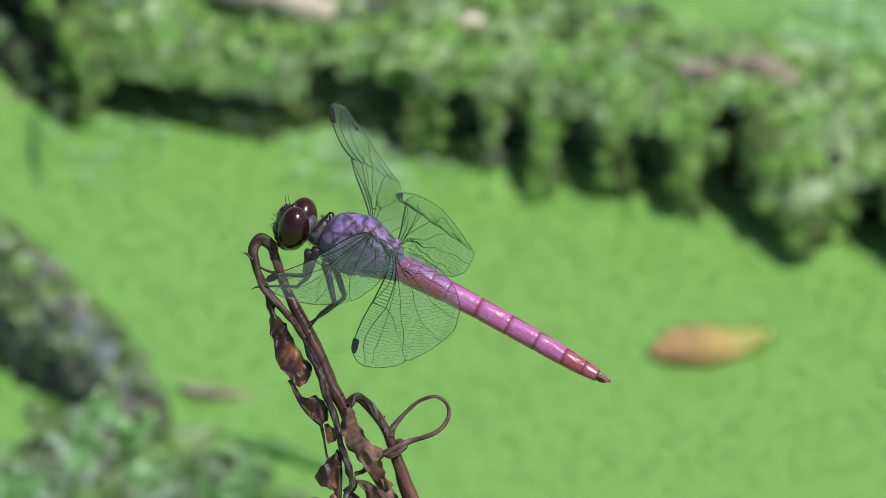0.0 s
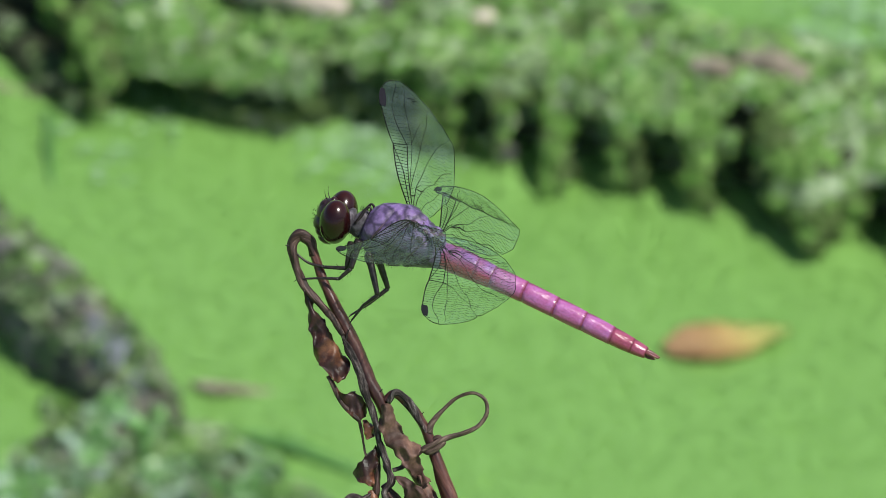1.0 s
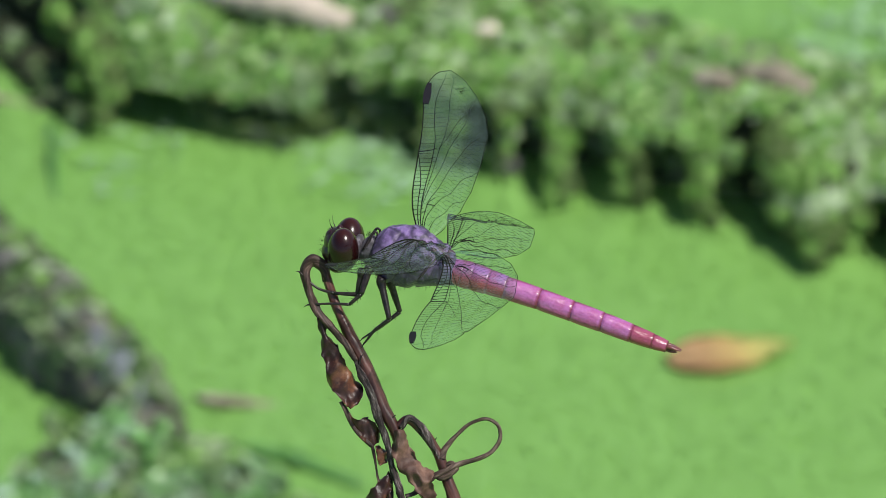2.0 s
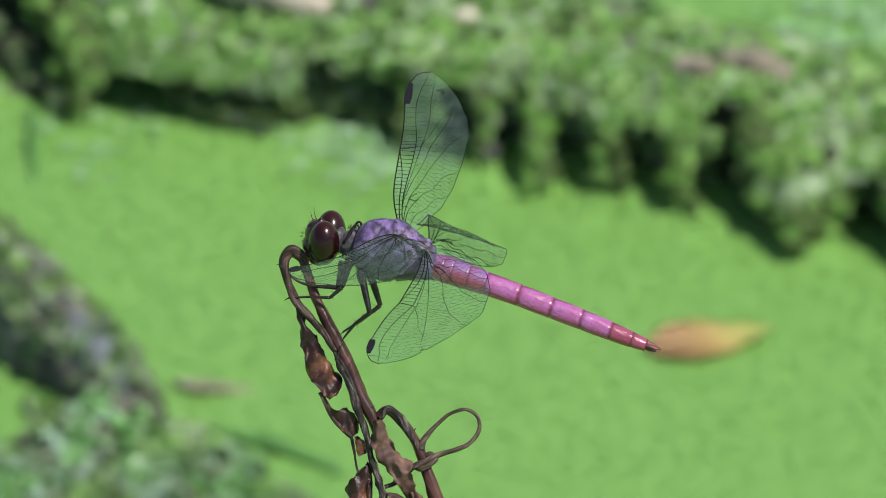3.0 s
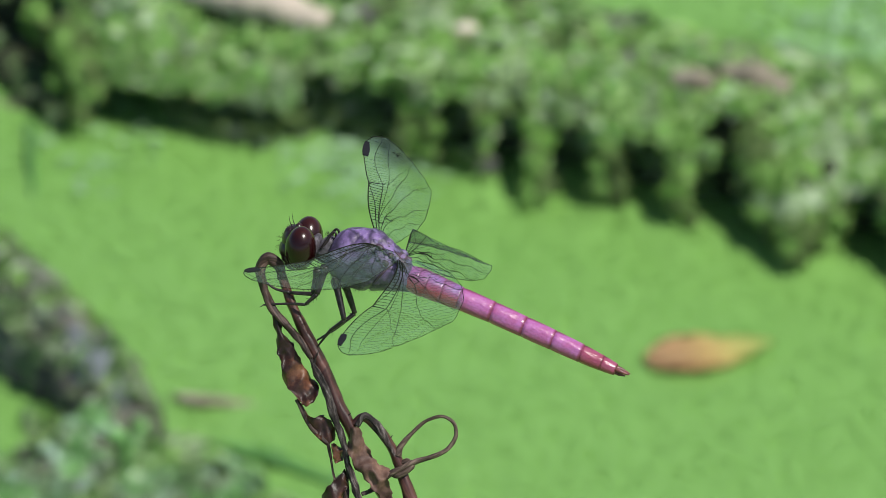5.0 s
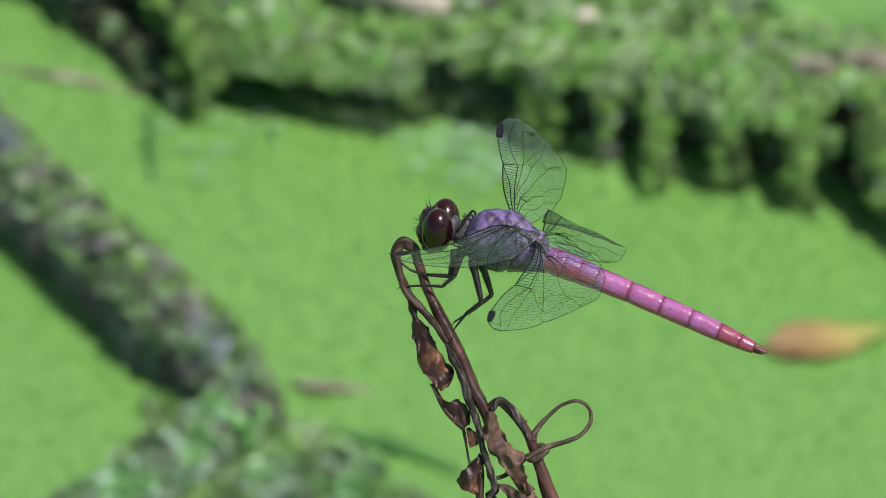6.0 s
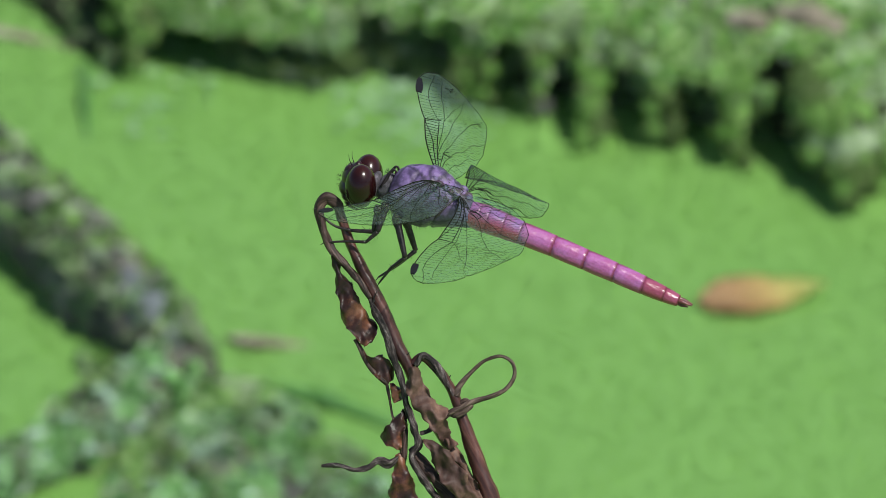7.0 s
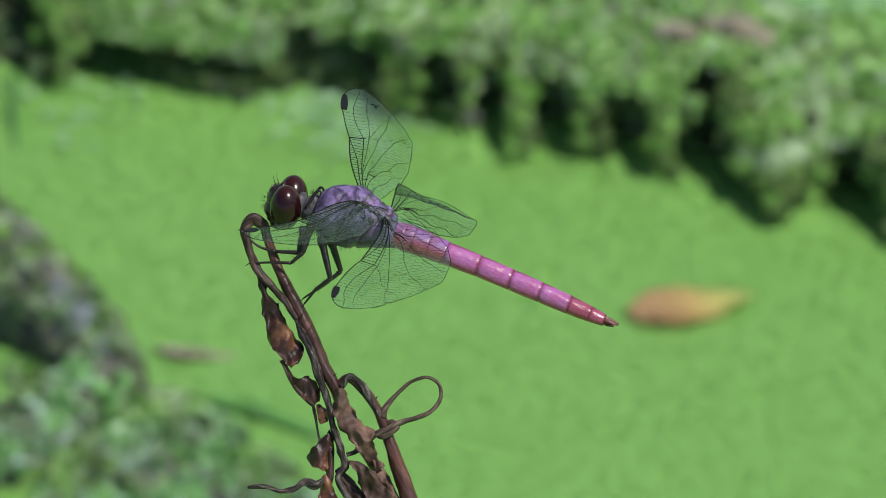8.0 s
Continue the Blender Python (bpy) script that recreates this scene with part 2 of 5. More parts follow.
    M["dryleaf"] = m.base(m.mix(0.35, c, m.ramp(n2, [(0.38, (0.4, 0.36, 0.33)), (0.6, (1, 1, 1))]), "MULTIPLY")).relief(n2, 0.0002, 0.5).m

    m = Mat("tan_leaf", 0.6, Specular_IOR_Level=0.25)
    n1, n2 = m.noise(120, 6, 0.62), m.noise(1500, 4)
    c = m.ramp(n1, [(0.34, (0.03, 0.016, 0.013)), (0.47, (0.075, 0.041, 0.032)), (0.57, (0.15, 0.086, 0.062)), (0.72, (0.29, 0.19, 0.14))])
    M["tanleaf"] = m.base(m.mix(0.4, c, m.ramp(n2, [(0.38, (0.45, 0.4, 0.37)), (0.6, (1, 1, 1))]), "MULTIPLY")).relief(n1, 0.0006, 0.8).m

    m = Mat("tendril", 0.6, Specular_IOR_Level=0.25)
    n1 = m.noise(3, 4, 0.6, "UV", (0.5, 0.12, 1))
    M["tendril"] = m.base(m.ramp(n1, [(0.34, (0.022, 0.014, 0.011)), (0.5, (0.058, 0.037, 0.029)), (0.66, (0.14, 0.10, 0.078))])).relief(n1, 0.0003, 0.7).m

    m = Mat("compound_eye", 0.2, Specular_IOR_Level=0.35)
    z = m.split("Generated", 2)
    c = m.ramp(z, [(0.0, (0.008, 0.0015, 0.0015)), (0.5, (0.009, 0.0015, 0.0015)), (0.75, (0.012, 0.002, 0.002)), (1.0, (0.028, 0.006, 0.004))])
    vo = m.t.nodes.new("ShaderNodeTexVoronoi")
    vo.inputs["Scale"].default_value = 9000
    m.t.links.new(m.co.outputs["Object"], vo.inputs["Vector"])
    M["eye"] = m.base(c).relief(vo.outputs[0], 0.00001, 0.3).m

    m = Mat("face_plate", 0.32)
    n1 = m.noise(900, 3)
    M["face"] = m.base(m.ramp(n1, [(0.35, (0.009, 0.003, 0.003)), (0.65, (0.026, 0.006, 0.007))])).m

    m = Mat("tail_clasper", 0.4)
    n1 = m.noise(900, 3)
    M["clasper"] = m.base(m.ramp(n1, [(0.35, (0.06, 0.012, 0.014)), (0.65, (0.17, 0.045, 0.045))])).m

    m = Mat("thorax_bloom", 0.42, Specular_IOR_Level=0.4)
    n1, n2 = m.noise(260, 4), m.noise(1500, 5)
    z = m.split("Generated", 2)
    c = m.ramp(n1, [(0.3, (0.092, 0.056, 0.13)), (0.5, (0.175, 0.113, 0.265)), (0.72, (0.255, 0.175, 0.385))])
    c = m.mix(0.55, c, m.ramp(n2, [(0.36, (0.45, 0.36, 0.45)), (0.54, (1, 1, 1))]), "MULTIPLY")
    # shade on the lower sides is put into the colour, darker grey by height
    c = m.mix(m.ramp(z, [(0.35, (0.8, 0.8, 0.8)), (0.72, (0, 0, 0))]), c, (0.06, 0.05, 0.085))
    c = m.mix(m.ramp(m.noise(330, 3, 0.6, "Object", (1, 1.3, 1.2)), [(0.46, (0, 0, 0)), (0.60, (0.8, 0.8, 0.8))]), c, (0.045, 0.032, 0.065))
    vo = m.t.nodes.new("ShaderNodeTexVoronoi")
    vo.feature = "DISTANCE_TO_EDGE"
    vo.inputs["Scale"].default_value = 300
    m.t.links.new(m.co.outputs["Object"], vo.inputs["Vector"])
    c = m.mix(m.ramp(vo.outputs[0], [(0.02, (0.8, 0.8, 0.8)), (0.085, (0, 0, 0))]), c, (0.028, 0.02, 0.04))
    M["thorax"] = m.base(c).relief(m.noise(700, 5), 0.0005, 0.7).m

    m = Mat("notum_dark", 0.5)
    n1 = m.noise(1100, 4)
    M["notum"] = m.base(m.ramp(n1, [(0.35, (0.018, 0.008, 0.016)), (0.6, (0.06, 0.025, 0.05)), (0.75, (0.12, 0.06, 0.12))])).relief(n1, 0.0002).m

    m = Mat("lilac_plate", 0.6)
    n1 = m.noise(900, 3)
    M["lilac"] = m.base(m.ramp(n1, [(0.40, (0.03, 0.02, 0.045)), (0.55, (0.10, 0.075, 0.165)), (0.7, (0.17, 0.13, 0.24))])).relief(n1, 0.0001).m

    m = Mat("grey_nape", 0.75)
    n1 = m.noise(1300, 4)
    M["nape"] = m.base(m.ramp(n1, [(0.35, (0.025, 0.022, 0.026)), (0.6, (0.085, 0.075, 0.09)), (0.75, (0.20, 0.18, 0.20))])).relief(n1, 0.0002).m

    m = Mat("thorax_suture", 0.6)
    n1 = m.noise(1500, 3)
    M["suture"] = m.base(m.ramp(n1, [(0.3, (0.02, 0.012, 0.018)), (0.7, (0.09, 0.055, 0.08))])).m

    m = Mat("wing_root", 0.65)
    n1 = m.noise(1200, 3)
    M["wingroot"] = m.base(m.ramp(n1, [(0.3, (0.05, 0.032, 0.06)), (0.5, (0.12, 0.08, 0.16)), (0.7, (0.20, 0.14, 0.26))])).m

    def abdomen_skin(name, pink, rim, side, flank=0.48):
        m = Mat(name, 0.33)
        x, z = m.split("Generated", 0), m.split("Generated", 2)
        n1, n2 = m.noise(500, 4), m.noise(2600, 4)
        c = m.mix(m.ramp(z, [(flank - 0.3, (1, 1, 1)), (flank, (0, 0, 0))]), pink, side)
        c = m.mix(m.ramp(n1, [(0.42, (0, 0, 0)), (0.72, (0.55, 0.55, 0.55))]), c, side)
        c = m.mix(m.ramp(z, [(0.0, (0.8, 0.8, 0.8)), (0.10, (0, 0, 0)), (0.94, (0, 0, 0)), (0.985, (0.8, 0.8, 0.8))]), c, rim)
        c = m.mix(m.ramp(x, [(0.0, (1, 1, 1)), (0.05, (0.75, 0.75, 0.75)), (0.11, (0, 0, 0))]), c, rim)
        c = m.mix(0.45, c, m.ramp(n2, [(0.36, (0.7, 0.55, 0.6)), (0.55, (1, 1, 1))]), "MULTIPLY")
        return m.base(c).relief(m.noise(330, 3, 0.55, "Object", (0.6, 1.4, 1.4)), 0.0005, 0.8).m

    M["abd_front"] = abdomen_skin("abdomen_lilac", (0.235, 0.095, 0.30), (0.12, 0.016, 0.04), (0.25, 0.022, 0.04), 0.78)
    M["abd_mid"] = abdomen_skin("abdomen_pink", (0.32, 0.105, 0.28), (0.13, 0.013, 0.035), (0.27, 0.045, 0.11))
    M["abd_tail"] = abdomen_skin("abdomen_red", (0.25, 0.055, 0.11), (0.09, 0.012, 0.02), (0.20, 0.03, 0.045))

    m = Mat("leg_horn", 0.38, Specular_IOR_Level=0.3)
    n1 = m.noise(1500, 3)
    M["leg"] = m.base(m.ramp(n1, [(0.35, (0.006, 0.005, 0.006)), (0.65, (0.026, 0.018, 0.018))])).m

    m = Mat("wing_vein", 0.75, Specular_IOR_Level=0.06)
    n1 = m.noise(700, 2)
    M["vein"] = m.base(m.ramp(n1, [(0.35, (0.004, 0.005, 0.003)), (0.7, (0.014, 0.014, 0.010))])).m
    M["stigma"] = Mat("wing_mark", 0.75, Specular_IOR_Level=0.1).base((0.010, 0.009, 0.012)).m

    # clear membrane: mostly see-through, a faint grey film and a skin gloss
    m = Mat("wing_membrane", 0.12)
    n1 = m.noise(450, 3)
    m.base(m.ramp(n1, [(0.3, (0.24, 0.37, 0.30)), (0.7, (0.34, 0.49, 0.41))]))
    m.b.inputs["Specular IOR Level"].default_value = 0.3
    clear = m.t.nodes.new("ShaderNodeBsdfTransparent")
    clear.inputs[0].default_value = (0.83, 0.88, 0.855, 1)
    mx = m.t.nodes.new("ShaderNodeMixShader")
    m.t.links.new(m.ramp(n1, [(0.3, (0.05,) * 3), (0.7, (0.10,) * 3)]), mx.inputs[0])
    m.t.links.new(clear.outputs[0], mx.inputs[1])
    m.t.links.new(m.b.outputs[0], mx.inputs[2])
    sheen, top = m.t.nodes.new("ShaderNodeBsdfGlossy"), m.t.nodes.new("ShaderNodeMixShader")
    sheen.inputs[1].default_value, top.inputs[0].default_value = 0.3, 0.02
    sheen.inputs[0].default_value = (0.9, 0.95, 0.9, 1)
    m.t.links.new(mx.outputs[0], top.inputs[1])
    m.t.links.new(sheen.outputs[0], top.inputs[2])
    m.t.links.new(top.outputs[0], m.t.nodes["Material Output"].inputs[0])
    M["membrane"] = m.relief(m.noise(900, 2), 0.0001, 0.5).m
    return M


MATS = make_materials()


# ---- the pond ----
def build_pond():
    bm = bmesh.new()
    r = 3000
    vs = [bm.verts.new(p) for p in ((-r, -r, -0.001), (r, -r, -0.001), (r, r, -0.001), (-r, r, -0.001))]
    bm.faces.new(vs)
    ob = new("water", finish(bm, "water", MATS["sheet"], False))
    tagged(ob, "still pond water under a closed green duckweed cover", "water", kind="structure")


def blades(rng, centres, normals, size, spread=0.35, lift=0.25):
    """Small pointed leaves (two quads folded along the rib) on points with normals; arrays in metres."""
    n = len(centres)
    nr = normals + rng.normal(0, spread, (n, 3))
    nr /= np.linalg.norm(nr, axis=1)[:, None]
    ref = rng.normal(0, 1, (n, 3))
    a = np.cross(nr, ref)
    a /= np.linalg.norm(a, axis=1)[:, None]
    b = np.cross(nr, a)
    s = (size * rng.uniform(0.6, 1.3, n))[:, None]
    w = s * rng.uniform(0.4, 0.75, n)[:, None]
    c = centres
    pts = np.stack([c - a * s, c - a * s * 0.2 + b * w + nr * s * lift, c + a * s * 0.6 + b * w * 0.7 + nr * s * lift,
                    c + a * s * 1.1, c + a * s * 0.6 - b * w * 0.7 + nr * s * lift, c - a * s * 0.2 - b * w + nr * s * lift], 1)
    verts = pts.reshape(-1, 3)
    faces = []
    for i in range(0, n * 6, 6):
        faces.append((i, i + 3, i + 2, i + 1))
        faces.append((i, i + 5, i + 4, i + 3))
    return verts, faces


def build_duckweed():
    """Floating fronds, each a small oval raft, over the stretch of pond round the logs."""
    rng = np.random.default_rng(3)
    step = 0.0021
    xs, ys = np.meshgrid(np.arange(-0.29, 0.29, step), np.arange(-0.29, 0.35, step))
    c = np.stack([xs.ravel(), ys.ravel(), np.zeros(xs.size)], 1)
    c[:, :2] += rng.normal(0, step * 0.33, (len(c), 2))
    # the counted stretch thins out in a ragged rim
    rim = np.maximum(np.abs(c[:, 0]) / 0.28, np.abs(c[:, 1] - 0.03) / 0.31)
    c = c[rim + 0.12 * rng.uniform(0, 1, len(c)) < 1.06]

    def swell(x, y):
        """Gentle heaps in the floating cover, higher where it is pushed against the log."""
        edge = 0.052 - 0.46 * x
        push = math.exp(-((y - edge) / 0.018) ** 2)
        return 0.0003 * noise.noise(V(x * 20, y * 14, 1)) + 0.0045 * push * max(0, noise.noise(V(x * 45, y * 30, 4)) + 0.15)

    lie = np.array([(swell(x, y), swell(x + 0.001, y), swell(x, y + 0.001)) for x, y, _ in c])
    slope = (lie[:, 1:] - lie[:, :1]) / 0.001
    c[:, 2] += lie[:, 0] + rng.uniform(-0.00006, 0.00006, len(c))
    verts, faces = [], []
    k = 6
    ang = np.arange(k) * 2 * math.pi / k
    for i, p in enumerate(c):
        r = rng.uniform(0.0013, 0.0019)
        e = rng.uniform(0.65, 1.0)
        t = rng.uniform(0, math.pi)
        tilt = rng.normal(0, 0.004, 2) + slope[i]
        x, y = r * np.cos(ang), r * e * np.sin(ang)
        X, Y = x * math.cos(t) - y * math.sin(t), x * math.sin(t) + y * math.cos(t)
        o = len(verts)
        verts.extend(zip(p[0] + X, p[1] + Y, p[2] + X * tilt[0] + Y * tilt[1]))
        verts.append((p[0], p[1], p[2] + 0.0001))
        faces.extend((o + j, o + (j + 1) % k, o + k) for j in range(k))
    ob = new("duckweed", from_arrays("duckweed", verts, faces, MATS["weed"], True))
    ob.matrix_basis = POND
    tagged(ob, "bright green floating duckweed fronds covering the pond", "duckweed", kind="stuff")


def build_pale_weed():
    """Loose pale fronds: water sheen put into colour along the log; pale leaves behind."""
    rng = np.random.default_rng(8)
    spots = [(112, 126, 70), (106, 119, 60), (119, 121, 60), (-21.82, 57.87, 80), (-14.24, 50.3, 80), (-87.72, 60.9, 50), (-26.36, 60.9, 80)]
    cs, ns = [], []
    for x, y, n in spots:
        cs.append(np.stack([rng.normal(x, 10, n), rng.normal(y, 15, n), rng.uniform(0.8, 1.8, n)], 1))
        ns.append(np.tile([0, 0, 1.0], (n, 1)))
    v, f = blades(rng, np.concatenate(cs) * MM, np.concatenate(ns), 1.9 * MM, 0.15, 0.1)
    ob = new("pale_sheen_fronds", from_arrays("pale_sheen_fronds", v.tolist(), f, MATS["pale"]))
    ob.matrix_basis = POND
    tagged(ob, "pale duckweed fronds in loose clusters, some standing for water sheen", "duckweed", kind="stuff")


def limb(bm, pts, radii, n=60, sides=18, rough=0.25, seed=1):
    return tube(bm, pts, radii, n, sides, rough, seed)


def moss_on(name, parent, pts, radii, count, size, material, rng, low=-0.2, label=""):
    """Moss leaves over the upper side of a limb given by its line and radii in mm."""
    c = np.array(curve_points(pts, 200))
    r = np.interp(np.linspace(0, 1, 200), np.linspace(0, 1, len(radii)), radii)
    i = rng.integers(1, 198, count)
    d = c[i + 1] - c[i - 1]
    d /= np.linalg.norm(d, axis=1)[:, None]
    side = np.cross(d, [0, 0, 1.0])
    side /= np.linalg.norm(side, axis=1)[:, None]
    up = np.cross(side, d)
    a = rng.uniform(math.asin(low), math.pi - math.asin(low), count)
    nrm = side * np.cos(a)[:, None] + up * np.sin(a)[:, None]
    p = c[i] + (c[i + 1] - c[i]) * rng.uniform(0, 1, count)[:, None] + nrm * (r[i] * rng.uniform(0.95, 1.14, count))[:, None]
    keep = np.array([noise.noise(Vector(q) * 0.09) + 0.35 * noise.noise(Vector(q) * 0.3) > -0.16 for q in p])
    v, f = blades(rng, p[keep] * MM, nrm[keep], size * MM, 0.5)
    ob = new(name, from_arrays(name, v.tolist(), f, material))
    ob.parent = parent
    ob["kind"] = "stuff"
    if label:
        ob["label"] = label
    return ob


def cushions(parent, spots, size, rng, name="moss_cushion"):
    """Domed moss cushions: spots are rows of place, outward way, radius (mm) and material; one mesh of leaves for each material."""
    for key in sorted({q[3] for q in spots}):
        cs, ns = [], []
        for at, way, r, _ in (q for q in spots if q[3] == key):
            n = int(26 + 5.2 * r * r)
            d = rng.normal(0, 1, (n, 3))
            d /= np.linalg.norm(d, axis=1)[:, None]
            w = np.array(way) / np.linalg.norm(way)
            lift = d @ w
            d -= np.minimum(0, 1.6 * lift)[:, None] * w
            d /= np.linalg.norm(d, axis=1)[:, None]
            flat = d - 0.45 * (d @ w)[:, None] * w
            cs.append(np.array(at) + flat * (r * rng.uniform(0.85, 1.08, n))[:, None])
            ns.append(d)
        v, f = blades(rng, np.concatenate(cs) * MM, np.concatenate(ns), size * MM, 0.4)
        ob = new(name, from_arrays(name, v.tolist(), f, MATS[key]))
        ob.parent = parent
        ob["kind"] = "stuff"


def log_mesh(bm, pts, wide, tall, n=80, sides=28, rough=0.12, seed=1):
    """A log with a level cross axis: wide and tall are its half width and half height along it, in mm."""
    c = [Vector(q) for q in curve_points(pts, n)]
    u = np.linspace(0, 1, n)
    w, h = np.interp(u, np.linspace(0, 1, len(wide)), wide), np.interp(u, np.linspace(0, 1, len(tall)), tall)
    rings = []
    for i, q in enumerate(c):
        d = (c[min(i + 1, n - 1)] - c[max(i - 1, 0)]).normalized()
        side = d.cross(V(0, 0, 1)).normalized()
        ring = []
        for k in range(sides):
            a = 2 * math.pi * k / sides
            e = 1 + rough * (noise.noise(V(q.x * 0.06 + seed, math.cos(a) * 1.5, math.sin(a) * 1.5)) + 0.6 * noise.noise(V(q.x * 0.22, math.cos(a) * 4, math.sin(a) * 4 + seed)))
            ring.append(bm.verts.new((q + side * math.cos(a) * w[i] * e + V(0, 0, math.sin(a) * h[i] * e)) * MM))
        rings.append(ring)
    for p, q in zip(rings, rings[1:]):
        for k in range(sides):
            bm.faces.new((p[k], p[(k + 1) % sides], q[(k + 1) % sides], q[k]))
    bm.faces.new(rings[0][::-1])
    bm.faces.new(rings[-1])
    bmesh.ops.recalc_face_normals(bm, faces=bm.faces[:])
    return bm


def build_back_log():
    rng = np.random.default_rng(11)
    log = new("mossy_log")
    log.matrix_basis = POND
    tagged(log, "fallen log overgrown with light green moss, half sunk in duckweed", "log")
    line = [(-236, 345, 9), (-167, 222, 9), (-122, 139, 9), (-79, 106, 9), (0, 81, 9), (119, 32, 6), (240, -23, 4)]
    wide, tall = [26, 28, 34, 35, 32], [18, 18, 19, 18, 14]
    bm = bmesh.new()
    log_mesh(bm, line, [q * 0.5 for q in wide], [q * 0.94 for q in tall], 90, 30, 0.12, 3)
    part("trunk", bm, MATS["shade_bark"], log)
    # dark limb added for the shadowed flank along the log's far end
    bm = bmesh.new()
    shade_limb = [(-150, 165, 2), (-130, 122, 2.5), (-115, 97, 2.5), (-103, 77, 2), (-98, 68, 1)]
    tube(bm, shade_limb, [6, 6, 6, 4.5, 2.5], 50, 14, 0.4, 21)
    part("limb", bm, MATS["shade_bark"], log)
    moss_on("shade_moss", log, shade_limb, [6.2, 6.2, 6, 4.5, 2.6], 520, 2.6, MATS["dark_moss"], rng, 0.0)
    # moss on the back of the log, thinner towards the edge that overhangs the water
    count = 38000
    c = np.array(curve_points(line, 300))
    i = rng.integers(1, 298, count)
    d = c[i + 1] - c[i - 1]
    d /= np.linalg.norm(d, axis=1)[:, None]
    side = np.cross(d, [0, 0, 1.0])
    a = radians(38) + rng.uniform(0, 1, count) * radians(142)
    low = (c[i, 0] > -78) & (c[i, 0] < -30) & (rng.uniform(0, 1, count) < 0.35)
    a = np.where(low, rng.uniform(radians(14), radians(52), count), a)
    a = np.where((c[i, 0] > 30) & (a > radians(138)), a - radians(70), a)
    a = np.where((c[i, 0] < -86) & (a < radians(74)), a + radians(55), a)
    w, h = np.interp(i / 299, np.linspace(0, 1, 5), wide), np.interp(i / 299, np.linspace(0, 1, 5), tall)
    p = c[i] + side * (np.cos(a) * (w + 2))[:, None]
    p[:, 2] += np.sin(a) * (h + rng.uniform(0, 5, count))
    nrm = side * np.cos(a)[:, None] * 0.6
    nrm[:, 2] += np.sin(a) + 0.3
    hump = np.array([noise.noise(Vector(q) * 0.07) + 0.5 * noise.noise(Vector(q) * 0.2) for q in p])
    p[:, 2] += np.maximum(0, hump) * 5
    keep = hump > -0.38
    v, f = blades(rng, p[keep] * MM, nrm[keep], 2.0 * MM, 0.45)
    ob = new("moss_cover", from_arrays("moss_cover", v.tolist(), f, MATS["moss"]))
    ob.parent = log
    ob["kind"] = "stuff"
    # cushions in several greens, with withered litter between them
    spots = []
    kinds = ["cushion"] * 9 + ["cushion_pale"] * 5 + ["cushion_olive"] * 6 + ["litter"] * 4
    for k in range(430):
        j = int(rng.integers(4, 292))
        along = c[j + 1] - c[j - 1]
        along /= np.linalg.norm(along)
        out = np.cross(along, [0, 0, 1.0])
        ang = radians(rng.uniform(54, 172))
        ww, hh = np.interp(j / 299, np.linspace(0, 1, 5), wide), np.interp(j / 299, np.linspace(0, 1, 5), tall)
        at = c[j] + out * math.cos(ang) * ww + np.array([0, 0, math.sin(ang) * (hh + 1.5)])
        spots.append((at, out * math.cos(ang) + np.array([0, 0, math.sin(ang) + 0.2]), rng.uniform(2.6, 6.5), kinds[int(rng.integers(len(kinds)))]))
    cushions(log, spots, 1.9, rng)
    # thin dark moss on the flank facing open water, added to tint shaded gaps
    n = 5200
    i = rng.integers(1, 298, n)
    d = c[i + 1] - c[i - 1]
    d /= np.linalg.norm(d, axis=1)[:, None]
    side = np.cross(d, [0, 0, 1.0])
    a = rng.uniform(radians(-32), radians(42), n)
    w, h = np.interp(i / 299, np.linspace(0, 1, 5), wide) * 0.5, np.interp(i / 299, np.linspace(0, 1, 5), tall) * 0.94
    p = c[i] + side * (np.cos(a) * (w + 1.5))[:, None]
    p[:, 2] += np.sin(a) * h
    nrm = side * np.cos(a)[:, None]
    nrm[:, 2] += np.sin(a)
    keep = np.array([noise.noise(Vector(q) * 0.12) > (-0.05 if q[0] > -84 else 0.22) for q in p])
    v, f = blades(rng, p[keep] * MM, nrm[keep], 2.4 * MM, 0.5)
    ob = new("shade_moss", from_arrays("shade_moss", v.tolist(), f, MATS["dark_moss"]))
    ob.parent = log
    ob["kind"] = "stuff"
    # lobes of moss that hang over the edge towards the open water: place along, upper and lower end, half width
    long_lobes = [(118, 60, 165, 4.2), (150, 60, 205, 5.0), (738, 100, 262, 4.6), (768, 130, 262, 3.2), (868, 170, 288, 3.0), (968, 165, 338, 4.6), (1062, 190, 270, 3.4), (1090, 200, 338, 3.8), (1222, 232, 374, 4.2),
                  (1350, 262, 372, 5.6), (1388, 275, 412, 6.4), (1430, 285, 452, 6.8), (1475, 285, 425, 6.4), (1506, 275, 375, 5.0), (1605, 330, 430, 5.6), (1650, 330, 480, 6.4), (1720, 340, 500, 5.6), (1800, 360, 520, 6.4)]
